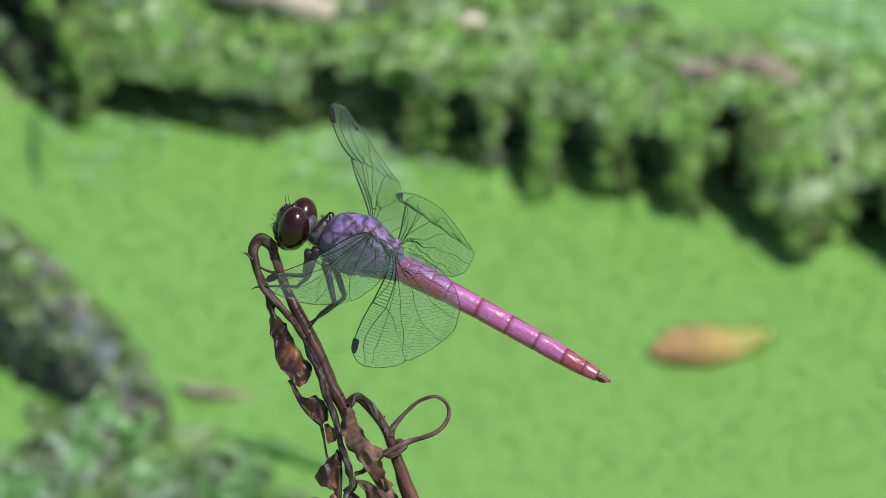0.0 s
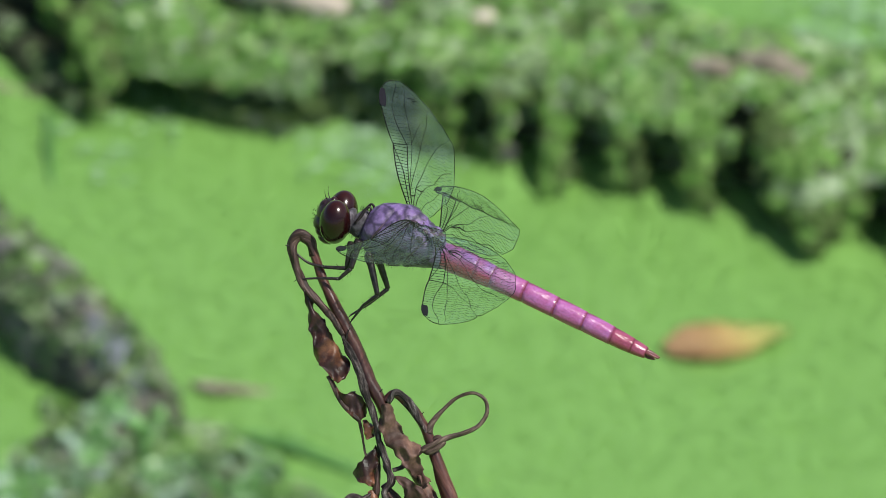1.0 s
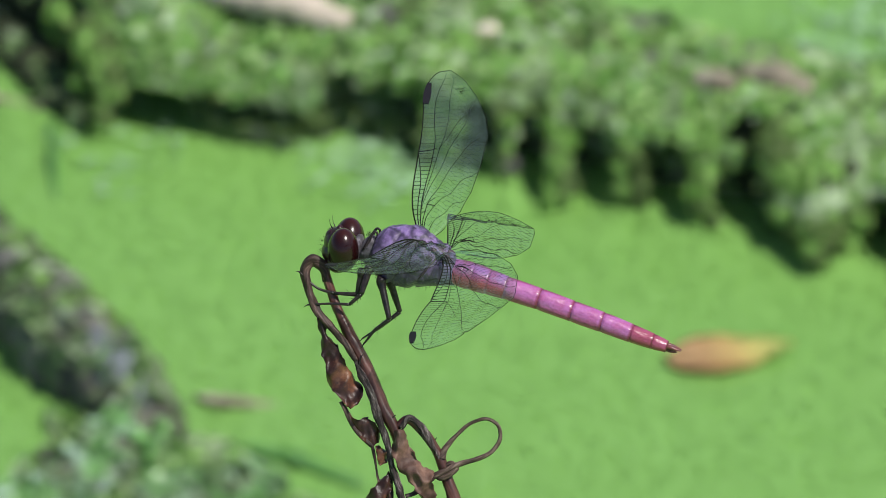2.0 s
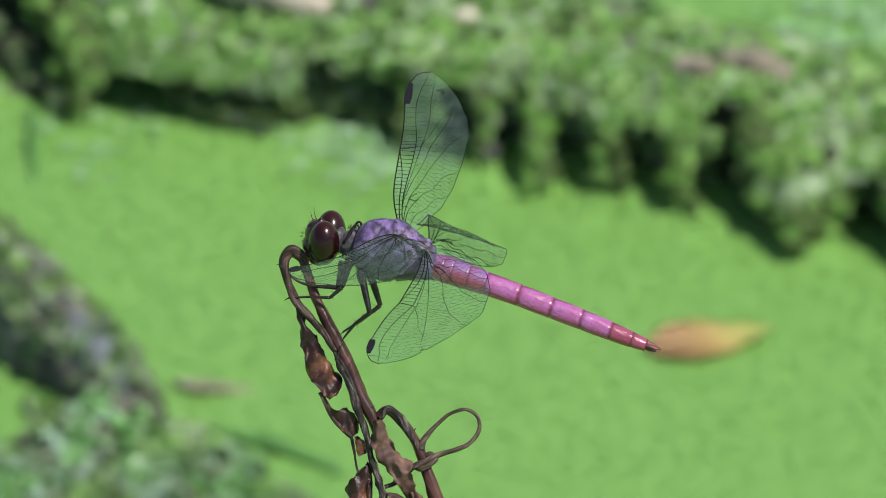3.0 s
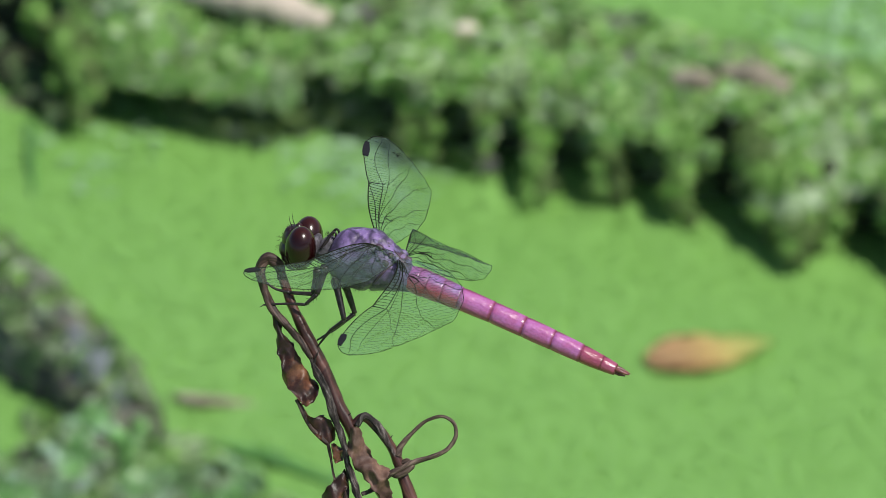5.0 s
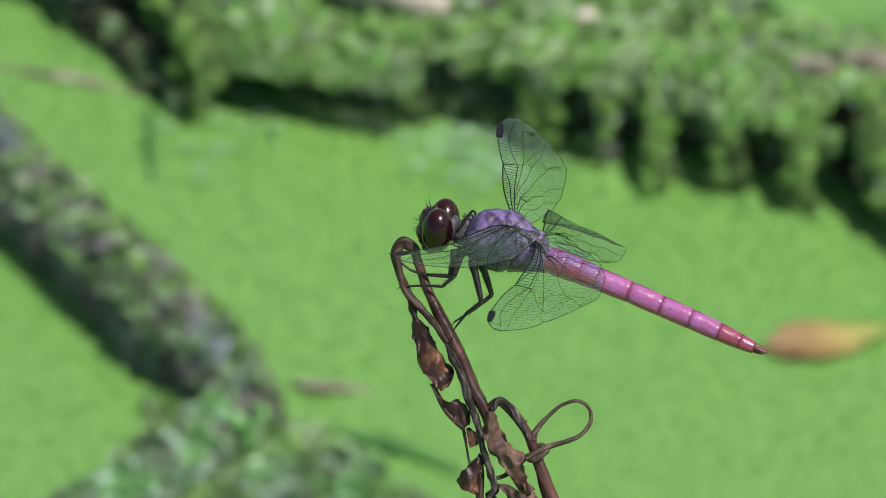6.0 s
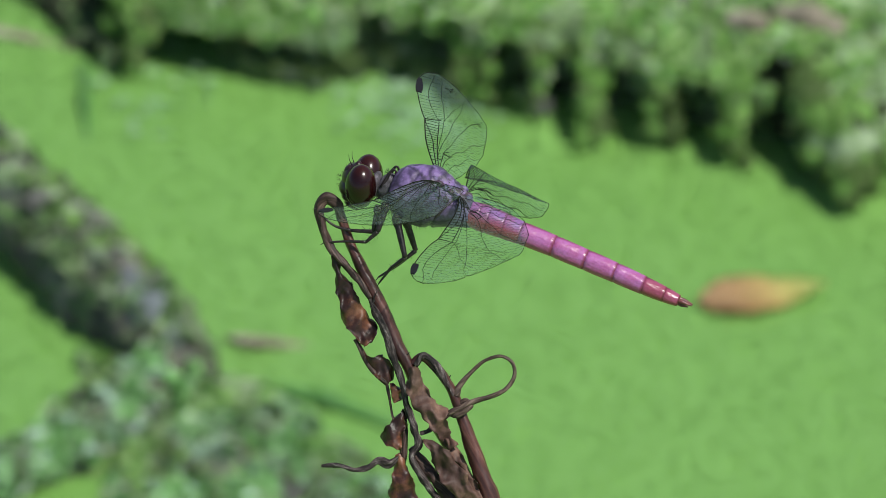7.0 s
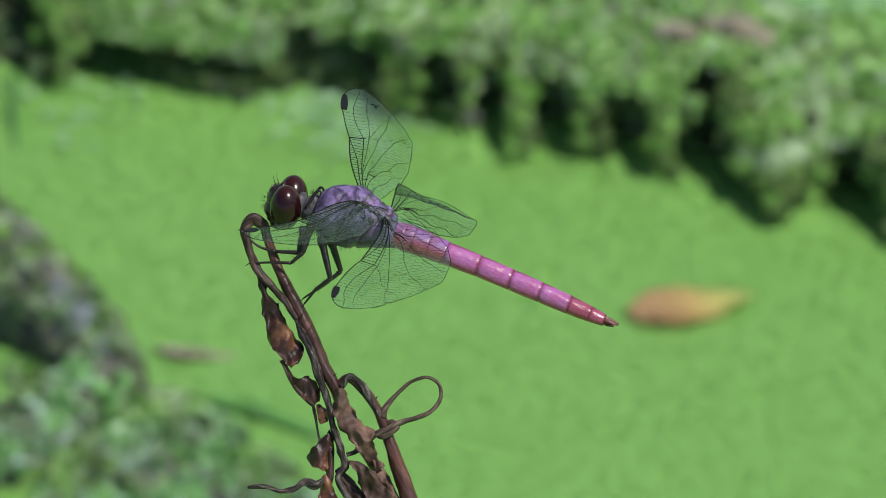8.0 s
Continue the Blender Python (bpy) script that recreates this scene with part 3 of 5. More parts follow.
    # short ones in between: place, upper end and half width; they reach down by much the same
    short_lobes = [(70, -5, 4.4), (182, -20, 3.4), (240, -50, 5.5), (290, 30, 5), (320, 92, 4.6), (350, 104, 3.8), (385, 108, 4.2), (420, 112, 4.4), (460, 118, 4.2), (500, 125, 4.6), (540, 118, 4.2), (580, 72, 4.2), (610, 66, 4.2), (640, 62, 4.6), (690, 66, 4.4), (800, 105, 4.6), (830, 108, 3.6),
                   (850, 96, 4), (880, 100, 4), (905, 104, 4), (940, 110, 4.2), (1015, 120, 4), (1030, 126, 4.2), (1050, 130, 4.2), (1110, 140, 4.4), (1130, 148, 4.6), (1165, 156, 4.6), (1185, 160, 4.6), (1242, 174, 5), (1265, 178, 5), (1288, 184, 5), (1318, 194, 5), (1545, 245, 4.6)]
    # dark moss clumps at the water, added to break up shade under the overhang
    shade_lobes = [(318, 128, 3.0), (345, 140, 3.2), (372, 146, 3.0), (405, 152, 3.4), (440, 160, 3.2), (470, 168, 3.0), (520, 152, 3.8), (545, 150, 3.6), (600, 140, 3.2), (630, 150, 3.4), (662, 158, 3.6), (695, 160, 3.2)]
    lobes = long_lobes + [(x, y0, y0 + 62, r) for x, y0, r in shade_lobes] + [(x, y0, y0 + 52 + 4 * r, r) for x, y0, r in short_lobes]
    spots = []
    soft = ["cushion"] * 6 + ["cushion_pale"] * 3 + ["cushion_olive"] * 2
    for x, y0, y1, r in lobes:
        X = (x - 784) * 0.1515
        z0 = 8.0 if y1 - y0 == 62 else 14.0 if 280 < x < 720 else 20.0 if x < 280 else 21.0 if y1 - y0 > 76 else 18.0
        foot, top = (441 - y1 - 4 * 5.716) * 0.303, (441 - y0 - z0 * 5.716) * 0.303
        lean = rng.uniform(-1.5, 1.5)
        line_t = [(X, top + 8, z0 + 1), (X, top, z0), (X + lean * 0.5, (top + foot) / 2 - 1, (z0 + 4) / 2 + 2), (X + lean, foot, 3)]
        line_t = line_t[1:] if y1 - y0 < 90 else line_t
        bm = bmesh.new()
        tube(bm, line_t, [r * 0.55, r * 0.6, r * 0.5, r * 0.3, r * 0.1], 10, 8, 0.3, int(rng.integers(99)))
        part("moss_lobe", bm, MATS["shade_bark"], log)
        q = np.array(curve_points(line_t, 40))
        n = int(3 + (y1 - y0) / 12)
        for j in range(n):
            u = (j + rng.uniform(0.1, 0.9)) / n
            rr = r * float(np.interp(u, [0, 0.35, 0.75, 1], [0.85, 0.8, 0.6, 0.28])) * rng.uniform(0.75, 1.15)
            side = rng.uniform(-1, 1) * max(0.0, r - rr) * 1.3
            # cushions turn darker olive towards the lobe feet and at the far left
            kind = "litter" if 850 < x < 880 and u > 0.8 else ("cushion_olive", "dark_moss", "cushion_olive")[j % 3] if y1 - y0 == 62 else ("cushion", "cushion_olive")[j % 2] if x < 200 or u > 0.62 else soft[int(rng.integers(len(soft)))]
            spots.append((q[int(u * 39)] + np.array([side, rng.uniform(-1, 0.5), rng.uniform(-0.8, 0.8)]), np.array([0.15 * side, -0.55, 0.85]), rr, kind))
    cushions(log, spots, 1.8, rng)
    for x, y, l, r, mat in ((455, -14, 20, 6.0, "bare"), (835, 45, 7, 3.0, "bare"), (1245, 132, 6, 4.2, "dullwood"), (1350, 128, 9, 5.2, "dullwood"), (1420, 190, 5, 2.8, "dullwood"), (1490, 165, 7, 3.4, "dullwood")):
        bm = bmesh.new()
        X = (x - 784) * 0.1515
        z = 33.0 if y < 0 else 29.0 if y < 150 else 16
        Y = (441 - y - z * 5.716) * 0.303
        tube(bm, [(X - l, Y + l * 0.42, z), (X, Y, z + 1), (X + l, Y - l * 0.42, z - 1)], [r * 0.5, r, r * 0.5], 14, 10, 0.3, int(x))
        part("bare_wood_patch", bm, MATS[mat], log, {"bare": "pale barkless wood", "dullwood": "dull brown barkless wood"}[mat])


def build_front_log():
    rng = np.random.default_rng(12)
    log = new("branched_log")
    log.matrix_basis = POND
    tagged(log, "grey weathered branch with moss patches lying in duckweed", "branch")
    line = [(-168.77, 72.15, 4), (-151.2, 30.43, 5), (-123.93, -19.79, 6), (-95.14, -69.56, 5), (-79.39, -100.12, 2)]
    rad = [10, 11, 12, 12.5, 9]
    bm = bmesh.new()
    limb(bm, line, rad, 70, 18, 0.3, 5)
    part("limb", bm, MATS["bark"], log)
    moss_on("moss_cover", log, line, [q + 0.6 for q in rad], 1300, 2.6, MATS["dark_moss"], rng, 0.55)
    bm = bmesh.new()
    tube(bm, [(-106.0, -52.0, 10.8), (-94.0, -75.0, 12.2), (-81.0, -96.0, 9.4)], [3.5, 6.2, 4.0], 40, 14, 0.45, 6)
    part("bare_wood_patch", bm, MATS["greywood"], log, "grey barkless wood")
    bm = bmesh.new()
    tube(bm, [(-158.0, 50.0, 13.0), (-148.0, 25.0, 15.0), (-139.0, 6.0, 13.5)], [2.5, 4.5, 3.0], 40, 14, 0.45, 9)
    part("bare_wood_patch", bm, MATS["greywood"], log, "grey barkless wood")
    line2 = [(-83.93, -96.01, 4), (-98.93, -126.53, 5), (-114.23, -141.68, 5), (-127.56, -153.58, 4), (-146.05, -169.81, 2)]
    bm = bmesh.new()
    limb(bm, line2, [7, 7, 6, 6, 5], 50, 14, 0.35, 8)
    part("limb", bm, MATS["bark"], log)
    spots = []
    c = np.array(curve_points(line, 200))
    kinds = ["cushion_pale"] * 4 + ["cushion"] * 4 + ["cushion_olive"] * 4 + ["litter"] * 5
    for k in range(120):
        j = int(rng.integers(2, 150))
        along = c[j + 1] - c[j - 1]
        along /= np.linalg.norm(along)
        out = np.cross(along, [0, 0, 1.0])
        ang = radians(rng.uniform(72, 172))
        rr = float(np.interp(j / 199, np.linspace(0, 1, len(rad)), rad))
        way = out * math.cos(ang) + np.array([0, 0, math.sin(ang)])
        spots.append((c[j] + way * rr * 0.96, way, rng.uniform(2.0, 4.6), kinds[int(rng.integers(len(kinds)))]))
    cushions(log, spots, 1.8, rng)
    moss_on("moss_cover", log, line2, [8, 8, 7, 6], 1800, 2.8, MATS["dull"], rng, 0.1)


def build_moss_bank():
    rng = np.random.default_rng(13)
    bank = new("moss_bank")
    bank.matrix_basis = POND
    tagged(bank, "low mottled green and grey moss mound on the water", "moss", kind="stuff")
    for k, (x, y, r) in enumerate(((130, 735, 9), (185, 790, 11), (95, 815, 10), (140, 880, 12), (50, 880, 10), (250, 785, 12), (335, 805, 13), (300, 865, 14), (405, 845, 12), (215, 865, 11), (420, 915, 14), (330, 935, 15), (500, 905, 11), (205, 940, 12), (560, 965, 12))):
        X, Y = (x - 784) * 0.1515, (441 - y) * 0.303
        bm = bmesh.new()
        bmesh.ops.create_icosphere(bm, subdivisions=4, radius=1, matrix=Matrix.Translation(V(X, Y, -0.5) * MM) @ Matrix.Diagonal((r * MM, r * MM, r * 0.22 * MM, 1)))
        for q in bm.verts:
            q.co.z *= 1 + 0.7 * noise.noise(q.co * 220) + 0.4 * noise.noise(q.co * 500)
        part("mound", bm, MATS["bark"], bank)
        spots = []
        for j in range(int(r * 1.9)):
            a, q = rng.uniform(0, 2 * math.pi), math.sqrt(rng.uniform(0, 1))
            kind = ("cushion", "cushion_pale", "cushion_olive", "cushion", "litter", "cushion_pale", "litter")[int(rng.integers(7))]
            spots.append((np.array([X + r * q * math.cos(a), Y + r * q * math.sin(a), 0.4 + 0.2 * r * (1 - q)]), np.array([0.2 * math.cos(a), 0.2 * math.sin(a), 1.0]), rng.uniform(1.4, 3.4), kind))
        cushions(bank, spots, 1.9, rng)
        n = 760
        a = rng.uniform(0, 2 * math.pi, n)
        q = np.sqrt(rng.uniform(0, 1, n))
        p = np.stack([X + r * q * np.cos(a), Y + r * q * np.sin(a), r * 0.25 * np.sqrt(np.maximum(0, 1 - q * q)) + rng.uniform(-0.6, 0.8, n)], 1)
        keep = np.array([noise.noise(Vector(t) * 0.16) > -0.12 for t in p])
        a, q, p, n = a[keep], q[keep], p[keep], int(keep.sum())
        nr = np.stack([q * np.cos(a) * 0.6, q * np.sin(a) * 0.6, np.ones(n)], 1)
        v, f = blades(rng, p * MM, nr, 2.9 * MM, 0.6)
        ob = new("moss_leaves", from_arrays("moss_leaves", v.tolist(), f, MATS["dull"] if k % 3 else MATS["moss"]))
        ob.parent = bank
        ob["kind"] = "stuff"


def build_sticks():
    # the two dark green twigs are added for dark streaks in the duckweed
    for pts, r, mat, label in (([(-69.54, -74.5, 0.5), (-62.42, -78.91, 2), (-55.15, -77.7, 0.6), (-47.57, -77, -0.5)], [0.8, 1.9, 1.2, 0.6], "dullwood", "short greyish brown stick half covered by duckweed"),
                          ([(-58.18, -100.47, 0.8), (-43.03, -107.83, 1.2), (-24.85, -120.55, 0.5)], [1.6, 2.6, 1.4], "streak_twig", "dark green twig added for a dark streak in duckweed"),
                          ([(-164.23, 98.99, 0.0), (-149, 95, -0.5), (-141.5, 92.59, 0.4), (-127.87, 87.22, 0.5), (-120, 84.5, -0.4), (-109.69, 80.99, 0.3)], [1.1, 1.0, 1.3, 1.6, 1.0, 1.7], "dullwood", "thin weathered branch lying in duckweed"),
                          ([(-110.44, 72.5, 0.3), (-109.99, 53.11, 1), (-108.78, 31.77, 0.2)], [1.2, 1.6, 0.8], "streak_twig", "dark green twig added for a faint streak in duckweed")):
        bm = bmesh.new()
        tube(bm, pts, r, 24, 8, 0.4, 4)
        ob = new("stick", finish(bm, "stick", MATS[mat]))
        ob.matrix_basis = POND
        tagged(ob, label, "stick")


def build_fallen_leaf():
    """An oval leaf afloat, cupped along its rib, with a short stalk."""
    leaf = new("fallen_leaf")
    leaf.matrix_basis = POND @ pose(*(Vector((71.81, -53.2, 0)) * MM + Vector((0, 0, 0.0012))), 1, -1, 13)
    tagged(leaf, "orange brown fallen leaf floating on duckweed", "leaf")
    L, W, nx, ny = 17.5, 8.2, 26, 10
    bm = bmesh.new()
    grid = []
    for i in range(nx + 1):
        u = -1 + 2 * i / nx
        half = W * max(0.0, 1 - abs(u) ** 2.2) ** 0.8 * (1.06 - 0.42 * u) + 0.25
        row = []
        for j in range(ny + 1):
            v = -1 + 2 * j / ny
            z = 0.8 * v * v + 0.6 * u * u + 0.5 * math.sin(5 * u + 3 * v) + 0.25 * math.cos(11 * u) * abs(v)
            row.append(bm.verts.new(V(L * u, half * v, z) * MM))
        grid.append(row)
    for i in range(nx):
        for j in range(ny):
            bm.faces.new((grid[i][j], grid[i + 1][j], grid[i + 1][j + 1], grid[i][j + 1]))
    bmesh.ops.solidify(bm, geom=bm.faces[:], thickness=0.3 * MM)
    part("blade", bm, MATS["fallen"], leaf)
    bm = bmesh.new()
    tube(bm, [(-17, 0, 1.6), (0, 0, 0.7), (17, 0, 1.8)], [0.5, 0.4, 0.15], 20, 6)
    part("midrib", bm, MATS["fallen"], leaf)


# ---- the withered plant that carries the dragonfly ----
def strip(bm, left, right, n=26, m=14, crumple=0.5, seed=0, thick=0.12, belly=0.6, shift=0.0):
    """A withered leaf between two edges (mm in PLANE): folded along, curled at the rims, with a real thickness."""
    a, b = curve_points(left, n), curve_points(right, n)
    front, back = [], []
    for i in range(n):
        p, q = Vector(a[i]), Vector(b[i])
        rows = [], []
        for j in range(m):
            t = j / (m - 1)
            c = p.lerp(q, t)
            s = V(c.x * 0.42 + seed * 3.1, c.y * 0.26, seed)
            rim = abs(2 * t - 1) ** 4
            c.z += belly * math.sin(math.pi * t) + crumple * (0.7 - 2.6 * abs(noise.noise(s * 0.8)) - 0.8 * abs(noise.noise(s * 1.9))) + shift
            c.z += 0.8 * rim * math.sin(i * 0.33 + seed * 2) + 0.5 * rim * noise.noise(s * 4)
            c.x += rim * (0.6 * noise.noise(s * 2.2) + 0.25 * noise.noise(s * 5.5))
            c.y += rim * (0.4 * noise.noise(s * 2.6 + V(3, 1, 2)) + 0.15 * noise.noise(s * 6))
            rows[0].append(bm.verts.new(c * MM))
            rows[1].append(bm.verts.new((c - V(0, 0, thick)) * MM))
        front.append(rows[0])
        back.append(rows[1])
    for i in range(n - 1):
        for j in range(m - 1):
            bm.faces.new((front[i][j], front[i][j + 1], front[i + 1][j + 1], front[i + 1][j]))
            bm.faces.new((back[i][j], back[i + 1][j], back[i + 1][j + 1], back[i][j + 1]))
        for j in (0, m - 1):
            bm.faces.new((front[i][j], front[i + 1][j], back[i + 1][j], back[i][j]))
    for i in (0, n - 1):
        for j in range(m - 1):
            bm.faces.new((front[i][j], front[i][j + 1], back[i][j + 1], back[i][j]))
    bmesh.ops.recalc_face_normals(bm, faces=bm.faces[:])
    return bm


def build_plant():
    plant = new("withered_plant")
    plant.matrix_basis = PLANE
    tagged(plant, "withered brown plant stalk with curled dry leaves and a tendril loop", "plant")
    P = PLANE.inverted()
    foot = P @ ROOT / MM
    low = [P @ Vector(q) / MM for q in ((0.010, 1.888, 0.90), (0.030, 1.880, 0.6))]

    def t(name, pts, radii, mat, n=40, sides=10, rough=0.25, seed=1, label="", flat=1.0):
        bm = bmesh.new()
        tube(bm, pts, radii, n * 2, sides + 6, rough, seed, flat, True, 0.07)
        return part(name, bm, MATS[mat], plant, label)

    # main stalk: folded over at its tip
    t("stalk", [(-23.86, 0.45, 0.2), (-22.88, -2.46, 0), (-21.94, -5.24, 0), (-20.02, -9.31, 0), (-17.88, -13.58, 0), (-15.74, -18.72, 0), (-13.6, -22.57, 0.2), (-11.89, -26.84, 0), (-9.54, -31.12, -1), (-6.97, -35.4, -1.5), (-4.4, -40.7, -2), (-1.84, -47.37, -2.5)],
      [0.6, 0.64, 0.66, 0.88, 1.08, 1.04, 0.88, 0.84, 0.86, 0.9, 0.95, 1.15], "redstem", 60, 12, 0.09, 2)
    t("lower_stalk", [(-2.69, -45.23, -2.4), tuple(low[0]), tuple(low[1]), tuple(foot)], [1.3, 2.0, 3.0, 4.0], "redstem", 60, 12, 0.14, 3)
    t("folded_tip", [(-23.31, -1.61, 0.1), (-23.86, 0.45, 0.3), (-25.28, 1.3, 0.5), (-26.35, 0.02, 0.5), (-25.88, -2.89, 0.6), (-24.85, -5.46, 0.6), (-23.22, -7.6, 0.7), (-21.3, -9.56, 0.8), (-19.16, -12.73, 0.9)], [0.6, 0.72, 0.82, 0.68, 0.55, 0.6, 0.55, 0.5, 0.35], "stem", 60, 10, 0.3, 3, "dark folded stalk tip")
    t("dark_strand", [(-20.02, -11.02, 0.7), (-18.3, -14.87, 0.9), (-16.81, -18.29, 1.1), (-15.95, -20.85, 1), (-14.75, -24.28, 0.9), (-14.03, -27.7, 0.9), (-12.87, -31.12, 1), (-12.32, -33.26, 1.1), (-13.3, -34.97, 1), (-11.89, -37.75, 0.8), (-9.88, -40.7, 0.5), (-8.25, -44.81, 0)], [0.25, 0.5, 0.6, 0.52, 0.42, 0.48, 0.58, 0.5, 0.45, 0.52, 0.56, 0.45], "greystem", 60, 9, 0.4, 5)
    t("side_stalk", [(-15.52, -20, 0.2), (-13.6, -21.92, 0.4), (-11.89, -20.98, 0.6), (-9.96, -22.48, 0.5), (-8.25, -24.7, 0.3), (-6.84, -27.7, 0.1), (-5.69, -31.12, 0), (-4.4, -34.97, -0.3), (-2.26, -40.96, -0.8), (-0.13, -48.23, -1.5)], [0.45, 0.52, 0.65, 0.72, 0.66, 0.75, 0.92, 1.12, 1.4, 1.6], "redstem", 60, 10, 0.10, 6)
    t("side_stalk_bark", [(-12.87, -22.14, 0.9), (-11.76, -20.85, 1), (-10.18, -22.14, 0.9), (-8.6, -24.28, 0.8), (-7.18, -26.84, 0.7)], [0.35, 0.55, 0.55, 0.45, 0.2], "greystem", 30, 8, 0.45, 7)
    t("tendril", [(-7.1, -26.42, 0.4), (-6.67, -25.13, 0.5), (-5.04, -23.16, 0.6), (-3.03, -21.45, 0.8), (-0.77, -20.85, 1), (0.81, -21.88, 1.1), (1.07, -23.51, 1), (-0.04, -25.39, 0.9), (-2.05, -26.42, 1), (-4.4, -27.1, 1.2), (-6.33, -28.04, 1.3), (-7.91, -28.81, 1.2), (-8.6, -29.62, 0.9)], [0.6, 0.44, 0.27, 0.26, 0.25, 0.26, 0.28, 0.31, 0.34, 0.38, 0.46, 0.42, 0.2], "tendril", 80, 9, 0.14, 8, "curled brown tendril loop")
    t("tendril_knot", [(-8.25, -28.64, 0.4), (-7.31, -29.07, 0.9), (-6.11, -28.64, 1.3), (-5.04, -27.78, 1.1), (-5.69, -27.1, 0.7), (-6.97, -27.53, 0.3)], [0.3, 0.42, 0.46, 0.42, 0.36, 0.25], "tendril", 30, 8, 0.3, 9)
    t("cross_twig", [(-12.1, -31.76, 0.4), (-11.03, -31.33, 0.6), (-9.88, -30.52, 0.5)], [0.3, 0.4, 0.3], "greystem", 12, 7, 0.4, 10)
    t("dry_twig", [(-15.1, -35.1, 0.6), (-16.38, -35.91, 0.8), (-18.09, -35.61, 1), (-19.59, -36.59, 1.1), (-21.51, -36.77, 1.2), (-23.86, -36.17, 1.3), (-26, -36.25, 1.3)], [0.45, 0.5, 0.5, 0.36, 0.34, 0.36, 0.16], "greystem", 44, 8, 0.7, 11)
    t("thread", [(-17.02, -23.85, 0.2), (-16.55, -26.42, 0.3), (-16.25, -28.13, 0.3), (-15.87, -29.67, 0.2), (-14.67, -31.12, 0)], [0.25, 0.2, 0.14, 0.16, 0.2], "stem", 24, 6, 0.4, 12)
    t("thread", [(-21.3, -18.5, 0.4), (-20.44, -20.21, 0.4), (-19.59, -21.92, 0.3), (-17.88, -23.85, 0.3), (-16.81, -24.7, 0.2)], [0.3, 0.28, 0.24, 0.3, 0.3], "stem", 24, 6, 0.4, 13)
    t("left_strand", [(-14.45, -28.55, -0.2), (-14.24, -31.12, -0.3), (-14.45, -34.11, -0.2), (-15.1, -37.96, -0.3), (-15.52, -42.24, -0.4), (-14.67, -48.23, -0.6)], [0.3, 0.5, 0.55, 0.65, 0.75, 0.8], "stem", 40, 9, 0.4, 14)
    t("lower_strand", [(-13.39, -33.69, 0), (-11.25, -36.68, -0.4), (-8.68, -39.67, -0.6), (-6.11, -43.95, -1), (-2.69, -52.51, -2)], [0.5, 0.8, 1.0, 1.2, 1.3], "stem", 40, 9, 0.4, 15)

    def l(name, left, right, crumple, seed, belly=0.6, shift=0.0, label=""):
        bm = bmesh.new()
        strip(bm, left, right, 44, 14, crumple, seed, 0.12, belly * 0.6, shift)
        return part(name, bm, MATS["tanleaf" if seed in (5, 6, 8) else "dryleaf"], plant, label)

    l("dry_leaf", [(-24.42, -6.53, 0.3), (-24.29, -9.31, 0.3), (-23.95, -11.87, 0.2), (-23.48, -14.87, 0.2), (-22.88, -16.66, 0.3), (-21.51, -18.2, 0.5), (-20.14, -19.66, 0.7)],
      [(-23.91, -6.83, 0.2), (-23.14, -9.22, 0.4), (-21.26, -11.44, 0.5), (-20.4, -13.24, 0.3), (-19.12, -15.72, 0.4), (-18.18, -17.95, 0.4), (-19.37, -19.23, 0.9)], 0.5, 1, 0.5, 0.2, "curled brown dry leaf")
    l("dry_leaf", [(-21.08, -18.8, 0.2), (-20.31, -20.85, 0.2), (-19.29, -22.57, 0.2), (-18.09, -24.02, 0.2), (-16.89, -25.22, 0.1)], [(-20.4, -19.14, 0.2), (-19.16, -21.11, 0.6), (-17.83, -20.68, 0.5), (-16.64, -21.37, 0.3), (-16.29, -24.28, 0.2)], 0.4, 2, 0.3)
    l("dry_leaf", [(-16.55, -24.7, 0.4), (-16.47, -26.42, 0.4), (-15.87, -27.53, 0.4)], [(-15.95, -24.62, 0.4), (-15.01, -25.65, 0.5), (-14.84, -27.06, 0.4)], 0.3, 3, 0.2)
    l("dry_leaf", [(-14.41, -28.38, 0), (-16.17, -29.62, 0.2), (-17.36, -31.33, 0.3), (-17.15, -33.09, 0.4), (-15.7, -33.94, 0.4)], [(-14.16, -29.41, 0), (-14.24, -30.69, 0.4), (-14.5, -31.98, 0.6), (-14.75, -33.26, 0.5), (-15.01, -34.03, 0.3)], 0.4, 4, 0.7, 0.2, "rounded brown dry leaf")
    l("dry_leaf", [(-14.24, -22.57, 0.6), (-13.98, -25.13, 0.8), (-13.39, -27.7, 0.9), (-11.46, -29.92, 0.9), (-9.54, -32.4, 0.7), (-8.25, -34.54, 0.5)], [(-12.62, -22.22, 0.5), (-11.59, -24.7, 0.9), (-10.22, -26.84, 1), (-8.34, -28.55, 0.9), (-8.42, -30.26, 0.8), (-6.97, -33.26, 0.5)], 1.0, 5, 0.8, 0.4, "broad crumpled dry leaf along the stalk")
    l("dry_leaf", [(-11.89, -32.4, 0.8), (-10.48, -35.4, 0.9), (-9.54, -37.96, 0.8), (-7.83, -40.1, 0.6), (-6.11, -42.24, 0.4)], [(-10.18, -32.66, 0.8), (-7.74, -34.54, 1.1), (-6.11, -36.68, 1), (-4.92, -39.03, 0.8), (-3.12, -41.39, 0.5)], 1.1, 6, 0.7, 0.4)
